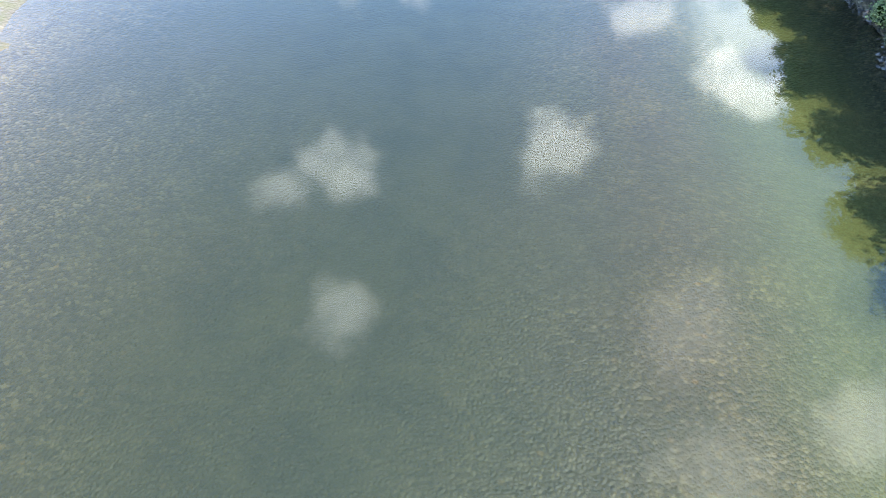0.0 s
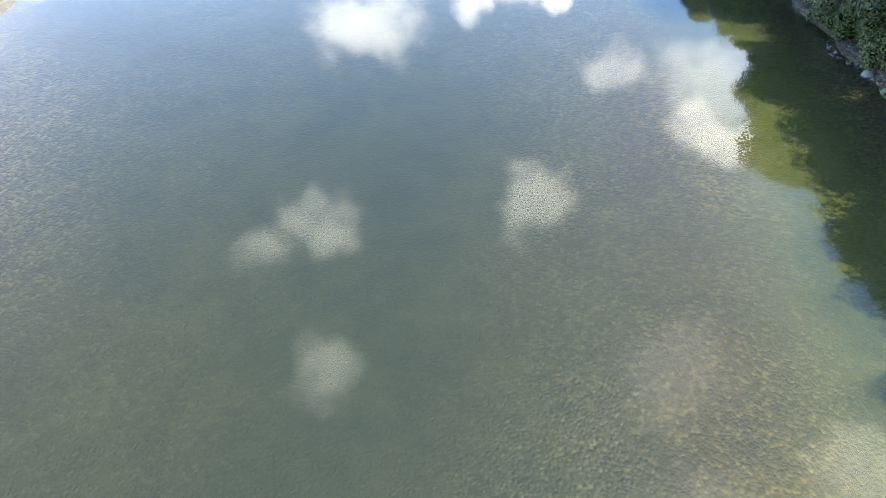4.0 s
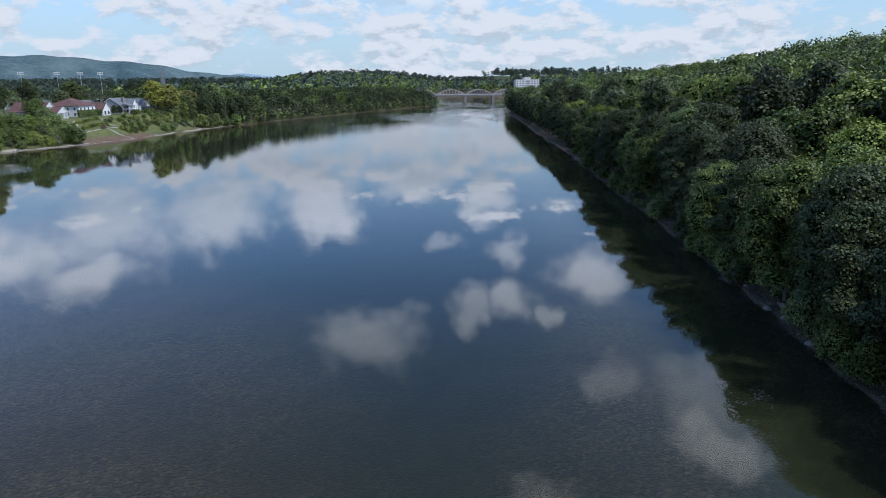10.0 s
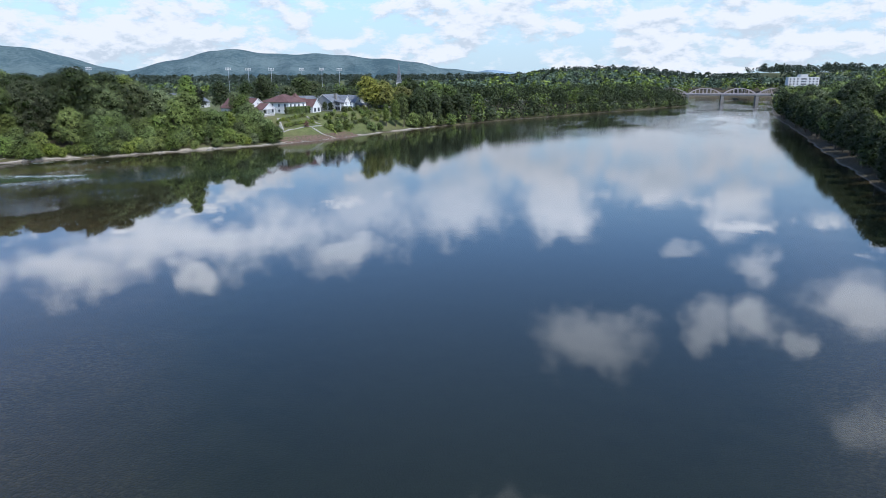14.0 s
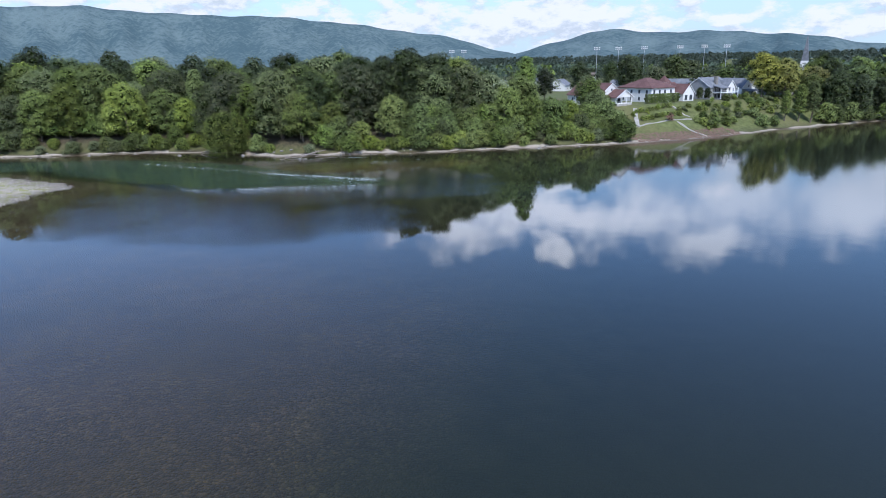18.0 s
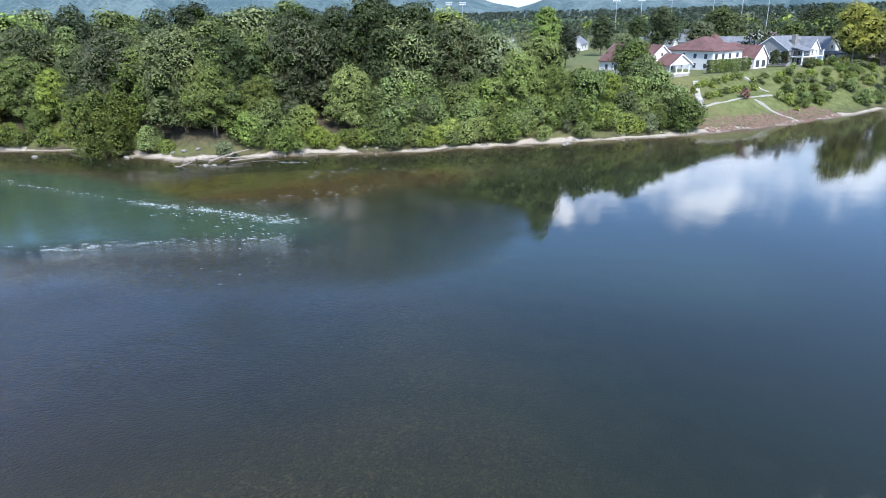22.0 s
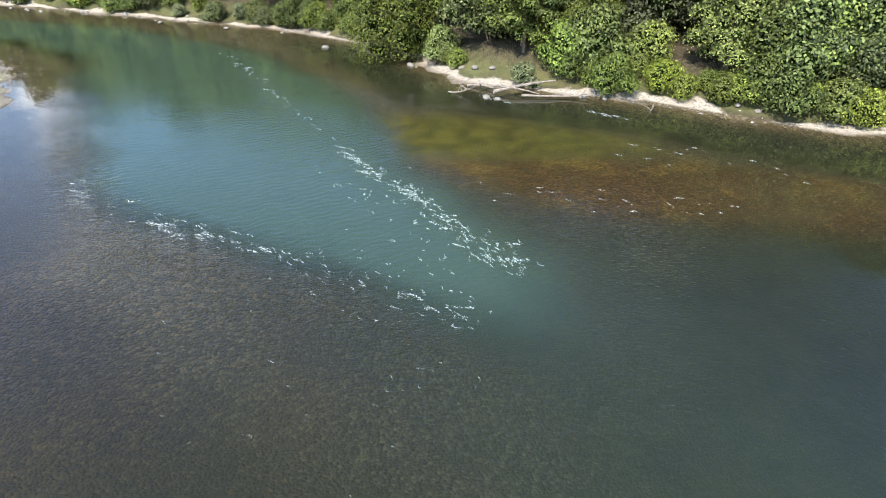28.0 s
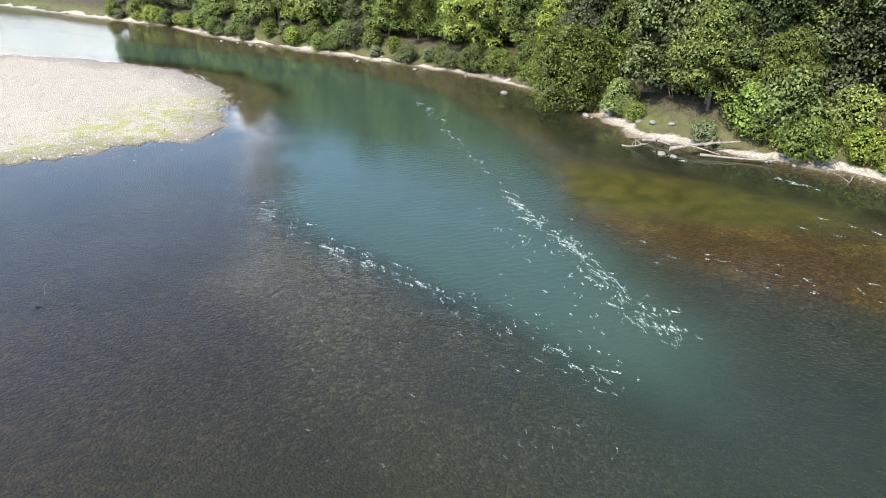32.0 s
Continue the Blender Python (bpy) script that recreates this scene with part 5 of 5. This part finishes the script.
mast = thing("light_mast", 0, 0, 0, 0, "tall steel sports-field mast with a bank of lamps", "light mast", "sports field masts")
part("pole", prism([(math.cos(k * 1.047) * 0.14, math.sin(k * 1.047) * 0.14) for k in range(6)], 0, 27, "z"), GALV, mast)
part("cross_arm", box(-2.2, 2.2, -0.12, 0.12, 26.4, 26.7), GALV, mast)
part("cross_arm", box(-2.2, 2.2, -0.12, 0.12, 25.2, 25.5), GALV, mast)
for k in range(4):
    for z in (25.5, 26.7):
        part("lamp", box(-2.1 + k * 1.15, -1.5 + k * 1.15, -0.4, 0.2, z, z + 0.5), TRIM, mast)
for i, (px_az, dist) in enumerate(((38.1, 500), (36.4, 500), (34.4, 500), (31.7, 500), (29.9, 500), (28.3, 500), (50.0, 520), (49.0, 530))):
    a = radians(px_az)
    x, y = -18 - math.sin(a) * dist, 145 + math.cos(a) * dist
    if i == 0:
        mast.matrix_world = pose(x, y, z_at(x, y), 0, 0, 35)
    else:
        copy_thing(mast, pose(x, y, z_at(x, y), 0, 0, 35))

church = thing("church", -250, 700, z_at(-250, 700), 15, "church with a slender dark steeple above the trees", "church")
gable(church, -6, 6, -12, 12, -1, 7, 12, "y", WHITE, SLATE)
part("tower", box(-2.5, 2.5, -16.8, -12.1, -1, 16), WHITE, church)
part("steeple", prism([(0, 16), (2.4, 16), (0.1, 34), (-0.1, 34), (-2.4, 16)], -15.6, -13.4, "y"), SLATE, church)

tower_block = thing("apartment_block", 141, 1010, 4, 8, "pale multi-storey apartment block above the trees", "building")
for k, (x0, x1, h) in enumerate(((-17, -4.4, 24), (-4.2, 4.2, 27), (4.4, 17, 24))):
    part("wall", box(x0, x1, -6, 6, -4, h), WHITE, tower_block)
    for z in range(3, 24, 3):
        for u in ((x0 + 2.2), (x0 + x1) / 2, (x1 - 2.2)):
            part("window", box(u - 0.9, u + 0.9, -6.05, -5.95, z, z + 1.5), GLASS, tower_block)

# ---- the bridge ----
def bridge():
    b = thing("bridge", -30, 874, 0, 3, "long pink-grey steel bowstring truss bridge on stone piers", "bridge")
    xs = [-58, -26, 8, 42, 77, 111, 143, 175]
    part("deck", box(xs[0], xs[-1], -4.5, 4.5, 8.2, 9.4), CONCRETE, b)
    for i, x in enumerate(xs):
        bm = prism([(-5.5, -2), (5.5, -2), (4.6, 8.2), (-4.6, 8.2)], x - 1.5, x + 1.5, "x")
        part("pier", bm, STONE, b)
    for a, c in zip(xs, xs[1:]):
        for y in (-4.6, 4.6):
            n = 9
            pts = [(a + 0.4 + (c - a - 0.8) * k / n, 9.6 + 6.2 * math.sin(math.pi * k / n) ** 0.8) for k in range(n + 1)]
            bm = bmesh.new()
            for p, q in zip(pts, pts[1:]):
                prism([(p[0], p[1] - 0.28), (q[0], q[1] - 0.28), (q[0], q[1] + 0.28), (p[0], p[1] + 0.28)], y - 0.3, y + 0.3, "y", bm)
            arch = part("arch", bm, STEEL, b)
            for k in range(1, n):
                part("hanger", box(pts[k][0] - 0.2, pts[k][0] + 0.2, y - 0.2, y + 0.2, 9.2, pts[k][1]), STEEL, arch)
        part("rail", box(a, c, -5.0, -4.9, 9.4, 10.6), STEEL, b)
    return b


bridge()

# ---- logs, boulders, foam, loose stones ----
def stone_mesh(seed, rough=0.22):
    rs = np.random.RandomState(seed)
    bm = bmesh.new()
    bmesh.ops.create_icosphere(bm, subdivisions=2, radius=1.0)
    for v in bm.verts:
        k = 1 + rough * (noise.noise(v.co * 1.3 + Vector((seed * 3.1, 0, 0))) + 0.4 * noise.noise(v.co * 3.1))
        v.co = Vector((v.co.x * k, v.co.y * k * 0.8, v.co.z * k * 0.55))
    me = bpy.data.meshes.new("boulder")
    bm.to_mesh(me)
    bm.free()
    me.materials.append(STONE)
    me.polygons.foreach_set("use_smooth", np.ones(len(me.polygons), bool))
    return me


rb = random.Random(12)
STONES = [stone_mesh(k) for k in range(4)]
for i in range(70):
    p = along([q for q in RIGHT if -60 < q[1] < 300], rb.uniform(10, 300))
    off = -rb.uniform(0.2, 3.2)
    x, y = p[0] + p[2] * off, p[1] + p[3] * off
    ob = new("boulder", STONES[i % 4])
    s = rb.uniform(0.22, 0.62)
    ob.matrix_world = pose(x, y, z_at(x, y) + 0.08 * s, rb.uniform(-12, 12), rb.uniform(-12, 12), rb.uniform(0, 360)) @ Matrix.Scale(s, 4)
    tagged(ob, "grey boulder lying on the stony shore", "boulder", "shore boulders")
for i in range(46):
    p = along([q for q in LEFT if 100 < q[1] < 312], rb.uniform(2, 235))
    off = rb.uniform(-1.5, 3.0)
    x, y = p[0] + p[2] * off, p[1] + p[3] * off
    ob = new("boulder", STONES[i % 4])
    s = rb.uniform(0.2, 0.6)
    ob.matrix_world = pose(x, y, max(z_at(x, y), -0.15) + 0.08 * s, rb.uniform(-12, 12), rb.uniform(-12, 12), rb.uniform(0, 360)) @ Matrix.Scale(s, 4)
    tagged(ob, "pale grey boulder at the water's edge", "boulder", "shore boulders")


def log(pts, r0, r1, label, branches=0, seed=1):
    rs = np.random.RandomState(seed)
    root = thing("driftwood_log", *pts[0], 0, label, "log", "driftwood")
    o = np.array(pts[0])
    co, fc = limb(rs, (0, 0, 0), np.array(pts[1]) - o, r0 * 0.72, r1 * 0.6, 8, 6, 0.38)
    st = new("trunk", mesh_from("trunk", co, fc, [WOOD]))
    st.parent = root
    for k in range(branches):
        f = rs.uniform(0.4, 0.95)
        at = (np.array(pts[1]) - o) * f
        co, fc = limb(rs, at, at + np.array((rs.uniform(-1.3, 1.3), rs.uniform(-1.3, 1.3), rs.uniform(0.2, 1.1))), r1 * 0.9, r1 * 0.3, 5, 3, 0.1)
        br = new("branch", mesh_from("branch", co, fc, [WOOD]))
        br.parent = root
    return root


log([(-168.5, 222.0, 0.35), (-169.5, 229.5, 1.3)], 0.30, 0.14, "bleached driftwood trunk lying on the gravel point", 3, 2)
log([(-171.5, 221.5, 0.3), (-166.8, 227.0, 0.45)], 0.22, 0.10, "weathered driftwood log on the gravel point", 2, 3)
log([(-167.0, 225.0, 0.3), (-165.8, 233.0, 0.5)], 0.2, 0.08, "grey driftwood log along the water's edge", 2, 4)
log([(-172.5, 219.5, 0.1), (-170.3, 222.3, 0.3)], 0.24, 0.16, "short grey log beached at the water's edge", 1, 5)
log([(-170.2, 217.0, -0.1), (-168.6, 219.3, 0.7)], 0.20, 0.06, "splayed drift root standing in the shallows", 6, 6)
log([(-196.5, 206.8, 0.2), (-190.5, 211.5, 0.5)], 0.28, 0.14, "fallen trunk along the foot of the bank", 2, 7)
log([(-210, 193.5, 0.15), (-204.5, 201.5, 0.3)], 0.24, 0.12, "pale log lying on the far shore", 1, 8)
log([(-163.0, 239, 0.1), (-160.5, 237.6, 0.0)], 0.12, 0.05, "thin stick lying in the shallows", 1, 9)
log([(-124.5, 178.5, 0.05), (-127.2, 176.9, 0.12)], 0.09, 0.05, "thin pale stick stranded on the shoal", 0, 10)
for k, (x, y, s) in enumerate(((-167.4, 221.0, 0.55), (-166.6, 222.2, 0.42), (-196.2, 201.0, 0.6), (-177.5, 221, 0.6), (-176.0, 223, 0.5), (-179.0, 219.5, 0.5))):
    ob = new("boulder", STONES[k % 4])
    ob.matrix_world = pose(x, y, max(z_at(x, y), -0.1) + 0.1, 5, 8, 60 * k) @ Matrix.Scale(s, 4)
    tagged(ob, "grey boulder beside the gravel point", "boulder", "shore boulders")


def foam_material():
    m, n = material("foam")
    p = n.add("NewGeometry").outputs["Position"]
    col = n.mix(n.mapr(n.noise(p, 5, 4), 0.4, 0.65), (0.20, 0.25, 0.24), (0.55, 0.59, 0.59))
    finish(n, n.add("BsdfPrincipled", {"Base Color": col, "Roughness": 0.6}).outputs[0])
    return m


FOAM = foam_material()


def foam(name, label, rows, seed):
    """Small crests of broken water, scattered along lines: (points, count, spread, size)."""
    rs = np.random.RandomState(seed)
    ico = np.array([(math.cos(k * 1.2566), math.sin(k * 1.2566), 0.0) for k in range(5)] + [(0, 0, 1.0)])
    tri = np.array([(k, (k + 1) % 5, 5) for k in range(5)])
    co, fc, base = [], [], 0
    for pts, count, wid, size, flow in rows:
        length = sum(math.dist(a, b) for a, b in zip(pts, pts[1:]))
        for _ in range(int(count * 0.62)):
            p = along(pts, rs.uniform(0, length * 0.999))
            off = rs.normal() * wid
            cx, cy = p[0] + p[2] * off, p[1] + p[3] * off
            ang = math.radians(flow) + rs.normal() * 0.4
            big = size * 0.8 * rs.uniform(0.4, 1.6)
            bow = rs.normal() * 0.5
            for k in range(rs.randint(10, 26)):
                t = rs.normal() * 0.7
                L, W = big * rs.uniform(0.06, 0.24), big * rs.uniform(0.010, 0.036)
                a = ang + bow * t + rs.normal() * 0.25
                q = ico * (L, W, rs.uniform(0.015, 0.05)) * rs.uniform(0.75, 1.2, (6, 1))
                q = np.stack([q[:, 0] * math.cos(a) - q[:, 1] * math.sin(a), q[:, 0] * math.sin(a) + q[:, 1] * math.cos(a), q[:, 2]], -1)
                side = bow * t * t * 0.5 * big + rs.normal() * big * 0.16
                co.append(q + (cx + math.cos(ang) * t * big - math.sin(ang) * side, cy + math.sin(ang) * t * big + math.cos(ang) * side, 0.012))
                fc.append(tri + base)
                base += 6
    return tagged(new(name, mesh_from(name, np.concatenate(co), np.concatenate(fc), [FOAM])), label, "foam", kind="stuff")


foam("white_water", "broken white crests along the rapid", [
    ([(-150.9, 205.5), (-146.2, 207.3), (-140.8, 211.1), (-137, 213)], 120, 0.40, 0.42, 28),
    ([(-137, 213), (-133.3, 214.7), (-130.5, 216.4), (-127.9, 216.7)], 120, 0.75, 0.34, 20),
    ([(-193.7, 186.1), (-180, 192.9), (-163.8, 199.6), (-157.3, 203.4), (-150.9, 205.5)], 62, 0.40, 0.36, 30),
    ([(-150, 205), (-138, 211), (-129, 215)], 90, 2.0, 0.22, 20),
    ([(-145, 184), (-141, 186.7), (-139.1, 190.2), (-136.4, 193.3)], 46, 0.55, 0.34, 55),
    ([(-136.4, 193.3), (-134.9, 196.7), (-132.4, 200.8), (-130.8, 203.7)], 90, 0.55, 0.36, 40),
    ([(-130.8, 203.7), (-128.5, 206.2), (-126.4, 209.6), (-123.1, 214.1)], 80, 0.75, 0.26, 30),
    ([(-133, 206), (-125, 214)], 70, 3.2, 0.16, 30),
    ([(-126, 198), (-116, 212)], 60, 5.5, 0.14, 30),
    ([(-143, 214), (-139, 220), (-137, 228), (-136, 236)], 44, 1.3, 0.26, 60),
    ([(-150, 230), (-146, 238), (-140, 246)], 26, 1.6, 0.24, 50),
    ([(-161, 231), (-158.5, 234.5)], 22, 0.30, 0.36, 35),
    ([(-168, 220), (-165, 223)], 12, 0.4, 0.28, 35)], 51)


def pebbles(name, label, spots, seed, lo, hi, mat):
    rs = np.random.RandomState(seed)
    oc = np.array([(1, 0, 0), (0.3, 0.9, 0), (-0.8, 0.5, 0), (-0.8, -0.6, 0), (0.4, -0.9, 0), (0.05, 0, 0.75)])
    tri = np.array([(k, (k + 1) % 5, 5) for k in range(5)])
    n = len(spots)
    P = np.array(spots)
    a, s = rs.uniform(0, 6.28, n), rs.uniform(lo, hi, n) * rs.uniform(0.5, 1.2, n)
    q = oc[None] * rs.uniform(0.7, 1.25, (n, 6, 1)) * s[:, None, None]
    x = q[..., 0] * np.cos(a)[:, None] - q[..., 1] * np.sin(a)[:, None] * 0.8
    y = q[..., 0] * np.sin(a)[:, None] + q[..., 1] * np.cos(a)[:, None] * 0.8
    co = np.stack([x, y, q[..., 2] - 0.15 * s[:, None]], -1) + P[:, None, :]
    fc = (tri[None] + np.arange(n)[:, None, None] * 6).reshape(-1, 3)
    return tagged(new(name, mesh_from(name, co.reshape(-1, 3), fc, [mat])), label, "pebbles", kind="stuff")


def pebble_material(name="pebbles", k=1.0):
    m, n = material(name)
    t = n.add("NewGeometry").outputs["Random Per Island"]
    col = n.ramp(t, [(f, tuple(v * k for v in c)) for f, c in ((0.0, (0.12, 0.10, 0.085)), (0.4, (0.24, 0.21, 0.175)), (0.8, (0.34, 0.31, 0.265)), (1.0, (0.50, 0.47, 0.42)))])
    finish(n, n.add("BsdfPrincipled", {"Base Color": col, "Roughness": 0.85}).outputs[0])
    return m


# second copy at 0.30: the right shore's shade put into the stones' colour
PEB, SHADE_PEB = pebble_material(), pebble_material("shade_pebbles", 0.30)
BANK_PEB = pebble_material("bank_pebbles", 0.7)
rs_p = np.random.RandomState(61)
def band(n, x0, x1, y0, y1, keep):
    px, py = rs_p.uniform(x0, x1, n), rs_p.uniform(y0, y1, n)
    d, i, r = shore(px, py)
    ok = keep(d, i, r)
    return np.stack([px[ok], py[ok], height(px[ok], py[ok])], -1)
pebbles("shore_stones", "loose grey stones along the shady shore", band(60000, 24, 60, 0, 260, lambda d, i, r: r & (d > -0.7) & (d < 3.0)), 62, 0.10, 0.26, SHADE_PEB)
pebbles("bar_stones", "pale cobbles strewn on the gravel bar", band(60000, -215, -36, 70, 175, lambda d, i, r: (i > -4.5) & (i < 9) & (rs_p.uniform(0, 1, len(i)) < np.where(i < -0.5, 0.25, 1.0))), 63, 0.08, 0.20, PEB)
pebbles("bank_stones", "pale stones on the sunny bank", band(30000, -260, -115, 100, 340, lambda d, i, r: ~r & (d > -0.6) & (d < 3.2)), 64, 0.08, 0.22, BANK_PEB)
RUBBLE = plain_paint("red_rubble", (0.19, 0.125, 0.09), 0.2, 0.9, 1.5)
pebbles("bank_rubble", "reddish broken stone and rubble at the foot of the lawn", band(16000, -140, -115, 308, 350, lambda d, i, r: ~r & (d > 1.0) & (d < 7.0))[:1900], 65, 0.18, 0.55, RUBBLE)
